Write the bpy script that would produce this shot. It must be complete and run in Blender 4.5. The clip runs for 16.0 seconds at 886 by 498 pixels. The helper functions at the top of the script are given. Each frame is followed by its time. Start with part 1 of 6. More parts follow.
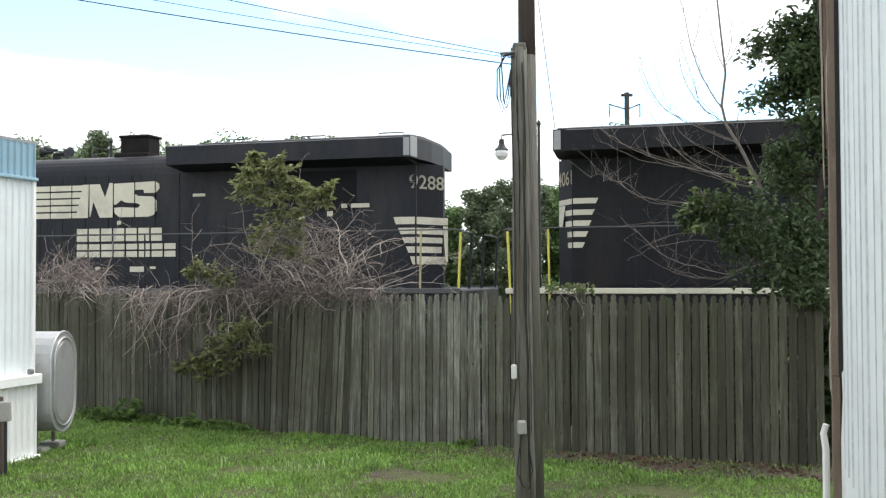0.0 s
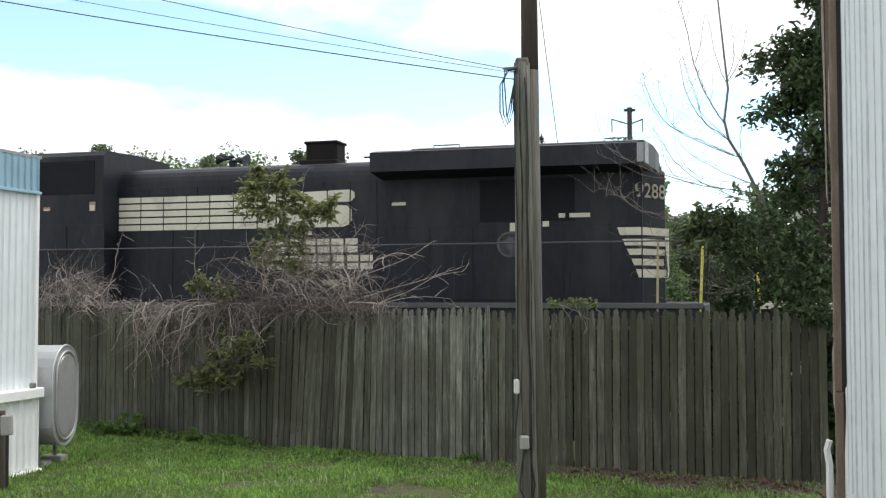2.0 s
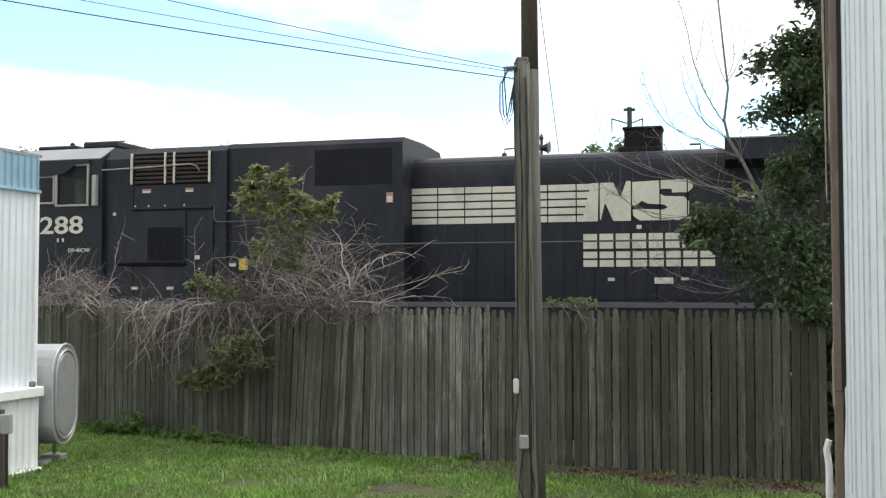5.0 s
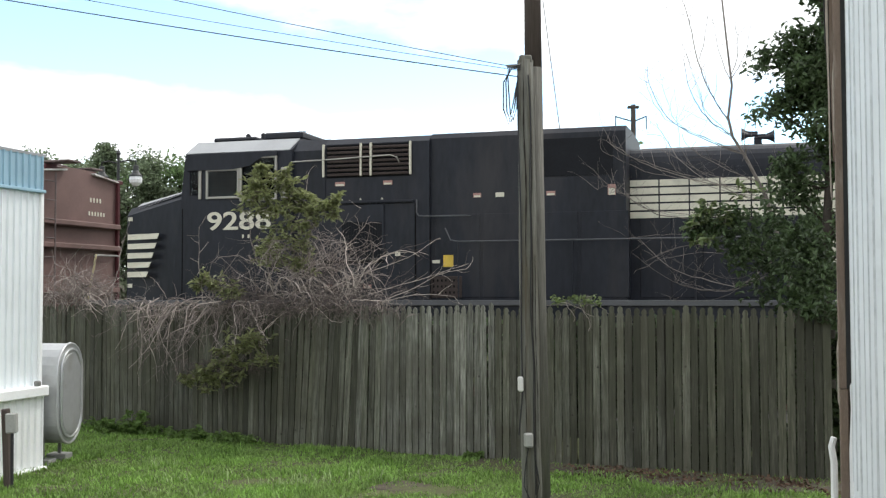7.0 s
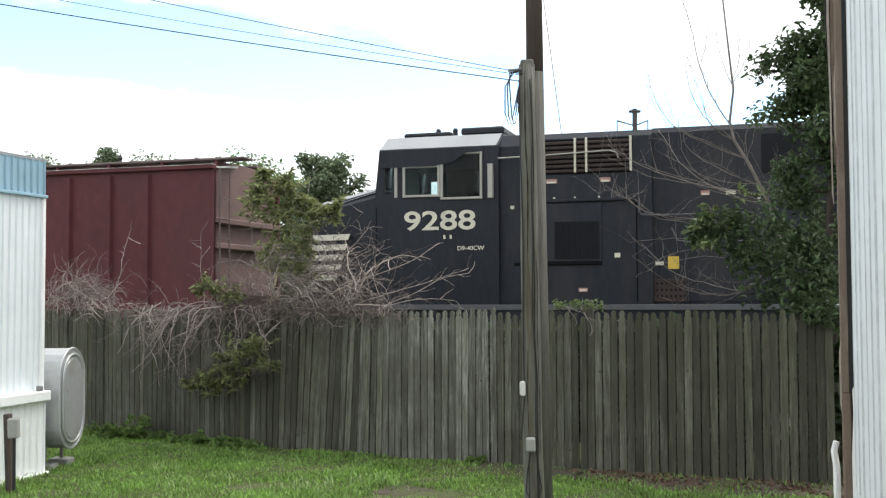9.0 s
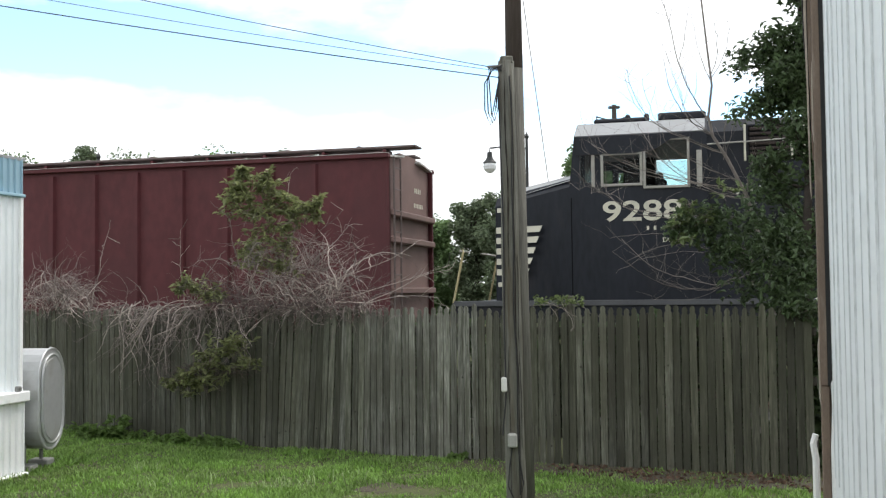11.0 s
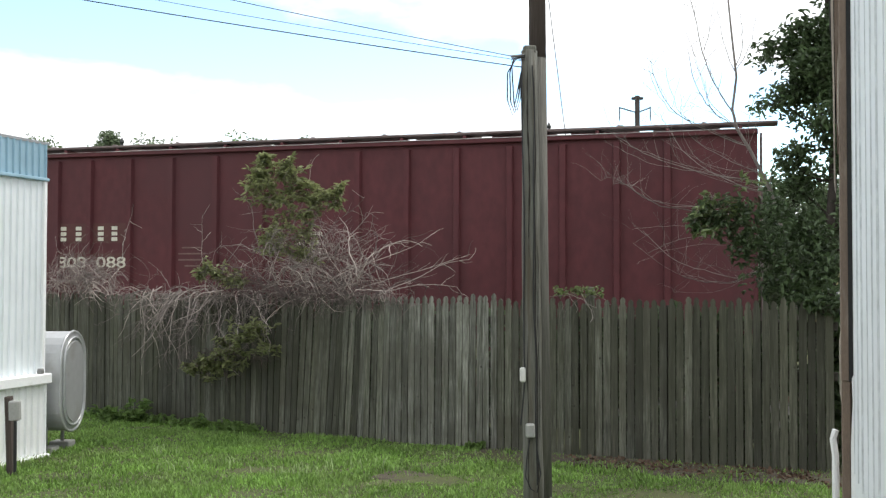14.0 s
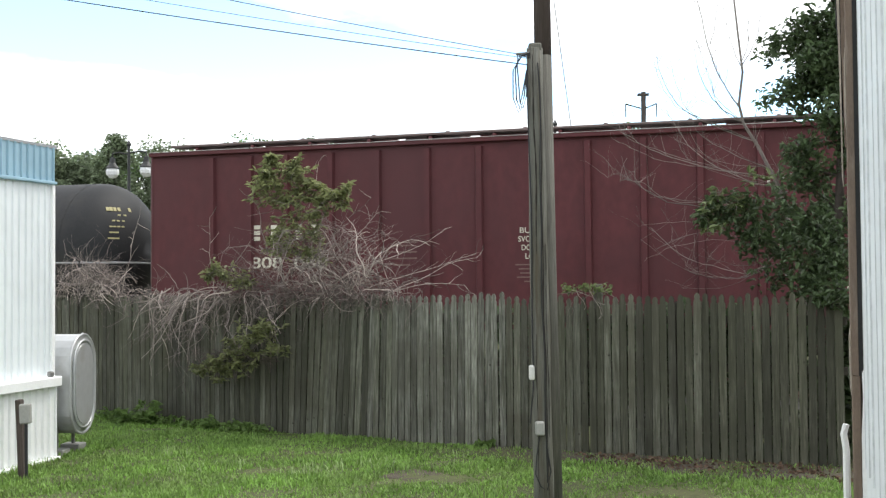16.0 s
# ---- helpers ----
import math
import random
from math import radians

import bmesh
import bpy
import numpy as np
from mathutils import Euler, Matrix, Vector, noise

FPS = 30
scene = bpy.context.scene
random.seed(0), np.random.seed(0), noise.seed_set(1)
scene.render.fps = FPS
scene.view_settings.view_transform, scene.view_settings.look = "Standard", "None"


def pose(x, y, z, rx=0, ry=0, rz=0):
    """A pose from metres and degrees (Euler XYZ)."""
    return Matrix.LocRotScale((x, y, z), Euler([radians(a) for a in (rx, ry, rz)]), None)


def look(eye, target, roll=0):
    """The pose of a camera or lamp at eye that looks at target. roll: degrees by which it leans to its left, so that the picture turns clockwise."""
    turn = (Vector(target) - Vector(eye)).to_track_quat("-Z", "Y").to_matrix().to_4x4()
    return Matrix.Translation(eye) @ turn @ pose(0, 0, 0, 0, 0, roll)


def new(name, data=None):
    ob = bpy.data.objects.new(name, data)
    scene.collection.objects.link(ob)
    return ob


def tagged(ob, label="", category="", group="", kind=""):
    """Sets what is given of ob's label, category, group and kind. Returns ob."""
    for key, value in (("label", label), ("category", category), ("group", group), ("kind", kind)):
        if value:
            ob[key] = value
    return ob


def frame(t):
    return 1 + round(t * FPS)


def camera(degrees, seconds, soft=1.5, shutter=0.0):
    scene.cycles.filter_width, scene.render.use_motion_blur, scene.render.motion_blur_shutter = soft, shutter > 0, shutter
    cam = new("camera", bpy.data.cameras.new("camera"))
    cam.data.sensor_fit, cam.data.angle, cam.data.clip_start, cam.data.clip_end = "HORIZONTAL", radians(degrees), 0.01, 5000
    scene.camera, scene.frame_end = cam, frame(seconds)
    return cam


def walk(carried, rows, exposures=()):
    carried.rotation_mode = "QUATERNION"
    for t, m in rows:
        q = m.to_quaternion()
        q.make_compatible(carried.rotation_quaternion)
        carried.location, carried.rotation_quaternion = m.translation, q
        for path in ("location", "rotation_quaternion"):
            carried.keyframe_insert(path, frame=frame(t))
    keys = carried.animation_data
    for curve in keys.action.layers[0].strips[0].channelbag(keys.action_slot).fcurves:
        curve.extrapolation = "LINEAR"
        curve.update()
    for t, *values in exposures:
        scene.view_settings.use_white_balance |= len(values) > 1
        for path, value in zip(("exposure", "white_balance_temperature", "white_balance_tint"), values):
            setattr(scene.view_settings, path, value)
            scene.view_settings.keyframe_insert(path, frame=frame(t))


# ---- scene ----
EYE = (0.0, 0.0, 2.0)


def aim(yaw, pitch, roll):
    return pose(*EYE, 0, 0, yaw) @ pose(0, 0, 0, 90 + pitch) @ pose(0, 0, 0, 0, 0, roll)


# seconds, yaw, pitch, roll of the hand-held camera
AIM = [
    (0.0, -0.132, 1.544, -0.194),
    (0.5, -0.233, 1.760, -0.132),
    (1.0, -0.259, 2.060, -0.581),
    (1.5, -0.226, 2.300, -0.050),
    (2.0, 0.013, 2.337, -0.079),
    (2.5, -0.127, 2.390, -0.063),
    (3.0, -0.414, 2.427, -0.247),
    (3.5, -0.203, 2.230, 0.285),
    (4.0, -0.099, 2.064, 0.056),
    (4.5, -0.137, 2.134, -0.058),
    (5.0, 0.000, 2.300, 0.000),
    (7.5, 0.253, 2.136, -0.167),
    (8.0, 0.329, 2.075, -0.113),
    (8.5, 0.450, 2.320, -0.282),
    (9.0, 0.316, 2.448, -0.242),
    (11.3, -0.780, 2.172, -0.691),
    (11.5, -0.699, 2.085, -0.606),
    (12.0, -0.395, 1.901, 0.153),
    (12.5, -0.203, 1.758, -0.929),
    (13.0, -0.086, 1.705, -0.492),
    (13.5, 0.149, 1.777, -0.216),
    (14.0, 0.379, 1.675, 0.164),
    (14.5, 0.519, 1.610, -0.297),
    (15.0, 0.697, 1.606, -0.340),
    (15.5, 0.753, 1.643, -0.726),
    (16.0, 0.792, 1.607, -0.488),
]
cam = camera(46.0, 16.0, soft=1.3)
walk(cam, [(t, aim(y, p, r)) for t, y, p, r in AIM], exposures=[(0.0, 0.29), (0.6, 0.15), (1.2, -0.03), (2.5, -0.03), (4.0, 0.10), (5.0, 0.07), (7.5, 0.21), (8.5, 0.31), (9.0, 0.27), (11.5, 0.07), (12.5, 0.11), (13.5, 0.07), (14.5, 0.27), (15.0, 0.32), (16.0, 0.35)])

# ---------------------------------------------------------------- world and light
world = bpy.data.worlds.new("world")
scene.world = world
world.use_nodes = True
wn, wl = world.node_tree.nodes, world.node_tree.links
wn.clear()
out = wn.new("ShaderNodeOutputWorld")
bg = wn.new("ShaderNodeBackground")
sky = wn.new("ShaderNodeTexSky")
sky.sky_type = "NISHITA"
sky.sun_disc = False
sky.sun_elevation, sky.sun_rotation = radians(56), radians(59)
sky.dust_density, sky.ozone_density = 0.3, 2.0
sky_level = wn.new("ShaderNodeVectorMath")
sky_level.operation = "MULTIPLY"
sky_level.inputs[1].default_value = (0.285, 0.288, 0.268)
coord = wn.new("ShaderNodeTexCoord")
squash = wn.new("ShaderNodeMapping")
squash.inputs["Scale"].default_value = (1.0, 1.0, 2.6)
squash.inputs["Location"].default_value = (0.28, 0.1, 0.50)
puffs = wn.new("ShaderNodeTexNoise")
puffs.inputs["Scale"].default_value = 5.2
puffs.inputs["Detail"].default_value = 7
puffs.inputs["Roughness"].default_value = 0.52
cover = wn.new("ShaderNodeValToRGB")
cover.color_ramp.elements[0].position, cover.color_ramp.elements[0].color = 0.40, (0, 0, 0, 1)
cover.color_ramp.elements[1].position, cover.color_ramp.elements[1].color = 0.58, (1, 1, 1, 1)
# a long rift in the cloud deck, from high in the north-west to low in the north-east
rift_dot = wn.new("ShaderNodeVectorMath")
rift_dot.operation = "DOT_PRODUCT"
rift_dot.inputs[1].default_value = Vector((-0.364, 0.902, 0.233)).cross(Vector((0.137, 0.977, 0.162))).normalized()
rift_abs = wn.new("ShaderNodeMath")
rift_abs.operation = "ABSOLUTE"
rift = wn.new("ShaderNodeMapRange")
rift.inputs["From Min"].default_value, rift.inputs["From Max"].default_value = 0.0, 0.068
rift.inputs["To Min"].default_value, rift.inputs["To Max"].default_value = -0.24, 0.16
broken = wn.new("ShaderNodeMath")
broken.operation = "ADD"
mix = wn.new("ShaderNodeMix")
mix.data_type = "RGBA"
mix.inputs["B"].default_value = (1.30, 1.325, 1.36, 1)
wl.new(coord.outputs["Generated"], squash.inputs["Vector"])
wl.new(squash.outputs[0], puffs.inputs["Vector"])
wl.new(coord.outputs["Generated"], rift_dot.inputs[0])
wl.new(rift_dot.outputs["Value"], rift_abs.inputs[0])
wl.new(rift_abs.outputs[0], rift.inputs["Value"])
wl.new(rift.outputs[0], broken.inputs[0])
wl.new(puffs.outputs["Fac"], broken.inputs[1])
wl.new(broken.outputs[0], cover.inputs[0])
wl.new(sky.outputs[0], sky_level.inputs[0])
wl.new(cover.outputs[0], mix.inputs["Factor"])
wl.new(sky_level.outputs[0], mix.inputs["A"])
wl.new(mix.outputs["Result"], bg.inputs[0])
bg.inputs[1].default_value = 1.0
wl.new(bg.outputs[0], out.inputs[0])

sun_data = bpy.data.lights.new("sun", "SUN")
sun_data.energy, sun_data.angle, sun_data.color = 1.85, radians(12), (1.0, 0.96, 0.88)
sun = new("sun", sun_data)
sun.matrix_basis = look((15, 19, 26), (0, 10, 0))


# ---------------------------------------------------------------- materials
def material(name, base, rough=0.7, metal=0.0, vary=0.25, scale=3.0, stretch=(1, 1, 1), fine=40.0,
             bump=0.15, dirt=None, dirt_at=0.62, per_object=0.0, per_island=0.0, spec=0.5, translucent=0.0, blotch=None, blotch_scale=0.8, blotch_at=0.52, knots=0.0):
    """A procedural surface: base colour with broad stains, fine grain, relief and optional dirt patches."""
    m = bpy.data.materials.new(name)
    m.use_nodes = True
    n, l = m.node_tree.nodes, m.node_tree.links
    b = n["Principled BSDF"]
    b.inputs["Roughness"].default_value, b.inputs["Metallic"].default_value = rough, metal
    b.inputs["Specular IOR Level"].default_value = spec
    tc = n.new("ShaderNodeTexCoord")
    mp = n.new("ShaderNodeMapping")
    mp.inputs["Scale"].default_value = stretch
    l.new(tc.outputs["Object"], mp.inputs[0])
    vec = mp.outputs[0]
    if per_object:
        info = n.new("ShaderNodeObjectInfo")
        shift = n.new("ShaderNodeVectorMath")
        shift.operation = "MULTIPLY_ADD"
        shift.inputs[1].default_value = (37.0, 19.0, 53.0)
        l.new(info.outputs["Random"], shift.inputs[0])
        l.new(vec, shift.inputs[2])
        vec = shift.outputs[0]
    broad, grain = n.new("ShaderNodeTexNoise"), n.new("ShaderNodeTexNoise")
    broad.inputs["Scale"].default_value, broad.inputs["Detail"].default_value = scale, 5
    grain.inputs["Scale"].default_value, grain.inputs["Detail"].default_value = fine, 4
    l.new(vec, broad.inputs["Vector"])
    l.new(vec, grain.inputs["Vector"])
    add = n.new("ShaderNodeMath")
    add.operation = "MULTIPLY_ADD"
    add.inputs[1].default_value = 0.5
    l.new(grain.outputs["Fac"], add.inputs[0])
    half = n.new("ShaderNodeMath")
    half.operation = "MULTIPLY"
    half.inputs[1].default_value = 0.5
    l.new(broad.outputs["Fac"], half.inputs[0])
    l.new(half.outputs[0], add.inputs[2])
    ramp = n.new("ShaderNodeValToRGB")
    ramp.color_ramp.elements[0].position, ramp.color_ramp.elements[1].position = 0.32, 0.68
    ramp.color_ramp.elements[0].color = (*[c * (1 - vary) for c in base], 1)
    ramp.color_ramp.elements[1].color = (*[min(1, c * (1 + vary)) for c in base], 1)
    l.new(add.outputs[0], ramp.inputs[0])
    colour = ramp.outputs[0]
    if dirt:
        spots = n.new("ShaderNodeTexNoise")
        spots.inputs["Scale"].default_value, spots.inputs["Detail"].default_value = scale * 0.6, 8
        spots.inputs["Roughness"].default_value = 0.65
        off = n.new("ShaderNodeVectorMath")
        off.inputs[1].default_value = (7.3, 2.1, 4.4)
        l.new(vec, off.inputs[0])
        l.new(off.outputs[0], spots.inputs["Vector"])
        sr = n.new("ShaderNodeValToRGB")
        sr.color_ramp.elements[0].position, sr.color_ramp.elements[1].position = dirt_at - 0.09, dirt_at + 0.09
        l.new(spots.outputs["Fac"], sr.inputs[0])
        dm = n.new("ShaderNodeMix")
        dm.data_type = "RGBA"
        dm.inputs["B"].default_value = (*dirt, 1)
        l.new(sr.outputs[0], dm.inputs["Factor"])
        l.new(colour, dm.inputs["A"])
        colour = dm.outputs["Result"]
    if knots:
        cells = n.new("ShaderNodeTexVoronoi")
        cells.inputs["Scale"].default_value = 5.5
        moved = n.new("ShaderNodeVectorMath")
        moved.operation = "MULTIPLY_ADD"
        moved.inputs[1].default_value = (3.7, 1.9, 5.3)
        l.new(info.outputs["Random"], moved.inputs[0])
        l.new(tc.outputs["Object"], moved.inputs[2])
        l.new(moved.outputs[0], cells.inputs["Vector"])
        kr = n.new("ShaderNodeMapRange")
        kr.inputs["From Min"].default_value, kr.inputs["From Max"].default_value, kr.inputs["To Min"].default_value, kr.inputs["To Max"].default_value = knots * 0.6, knots, 0.9, 0.0
        l.new(cells.outputs["Distance"], kr.inputs["Value"])
        km = n.new("ShaderNodeMix")
        km.data_type = "RGBA"
        km.inputs["B"].default_value = (0.02, 0.017, 0.013, 1)
        l.new(kr.outputs[0], km.inputs["Factor"])
        l.new(colour, km.inputs["A"])
        colour = km.outputs["Result"]
    if blotch:
        place = n.new("ShaderNodeNewGeometry")
        wide = n.new("ShaderNodeTexNoise")
        wide.inputs["Scale"].default_value, wide.inputs["Detail"].default_value, wide.inputs["Roughness"].default_value = blotch_scale, 6, 0.6
        l.new(place.outputs["Position"], wide.inputs["Vector"])
        wr = n.new("ShaderNodeMapRange")
        wr.inputs["From Min"].default_value, wr.inputs["From Max"].default_value, wr.inputs["To Max"].default_value = blotch_at - 0.1, blotch_at + 0.12, 0.8
        l.new(wide.outputs["Fac"], wr.inputs["Value"])
        bm_ = n.new("ShaderNodeMix")
        bm_.data_type = "RGBA"
        bm_.inputs["B"].default_value = (*blotch, 1)
        l.new(wr.outputs[0], bm_.inputs["Factor"])
        l.new(colour, bm_.inputs["A"])
        colour = bm_.outputs["Result"]
    if per_object or per_island:
        hsv = n.new("ShaderNodeHueSaturation")
        mr = n.new("ShaderNodeMapRange")
        span = per_object or per_island
        mr.inputs["To Min"].default_value, mr.inputs["To Max"].default_value = 1 - span, 1 + span
        if per_object:
            l.new(info.outputs["Random"], mr.inputs["Value"])
        else:
            geo = n.new("ShaderNodeNewGeometry")
            l.new(geo.outputs["Random Per Island"], mr.inputs["Value"])
        l.new(mr.outputs[0], hsv.inputs["Value"])
        l.new(colour, hsv.inputs["Color"])
        colour = hsv.outputs[0]
    l.new(colour, b.inputs["Base Color"])
    if bump:
        bp = n.new("ShaderNodeBump")
        bp.inputs["Strength"].default_value, bp.inputs["Distance"].default_value = bump, 0.01
        l.new(grain.outputs["Fac"], bp.inputs["Height"])
        l.new(bp.outputs[0], b.inputs["Normal"])
    if translucent:
        tr = n.new("ShaderNodeBsdfTranslucent")
        ms = n.new("ShaderNodeMixShader")
        ms.inputs[0].default_value = translucent
        l.new(colour, tr.inputs[0])
        l.new(b.outputs[0], ms.inputs[1])
        l.new(tr.outputs[0], ms.inputs[2])
        l.new(ms.outputs[0], n["Material Output"].inputs[0])
    return m


def clear_glass():
    m = bpy.data.materials.new("clear_glass")
    m.use_nodes = True
    n, l = m.node_tree.nodes, m.node_tree.links
    n.clear()
    o, mixer, clear, gloss, fres = (n.new(k) for k in ("ShaderNodeOutputMaterial", "ShaderNodeMixShader", "ShaderNodeBsdfTransparent",
                                                       "ShaderNodeBsdfGlossy", "ShaderNodeFresnel"))
    clear.inputs[0].default_value = (0.80, 0.86, 0.86, 1)
    gloss.inputs["Roughness"].default_value = 0.03
    fres.inputs["IOR"].default_value = 1.22
    l.new(fres.outputs[0], mixer.inputs[0])
    l.new(clear.outputs[0], mixer.inputs[1])
    l.new(gloss.outputs[0], mixer.inputs[2])
    l.new(mixer.outputs[0], o.inputs[0])
    return m


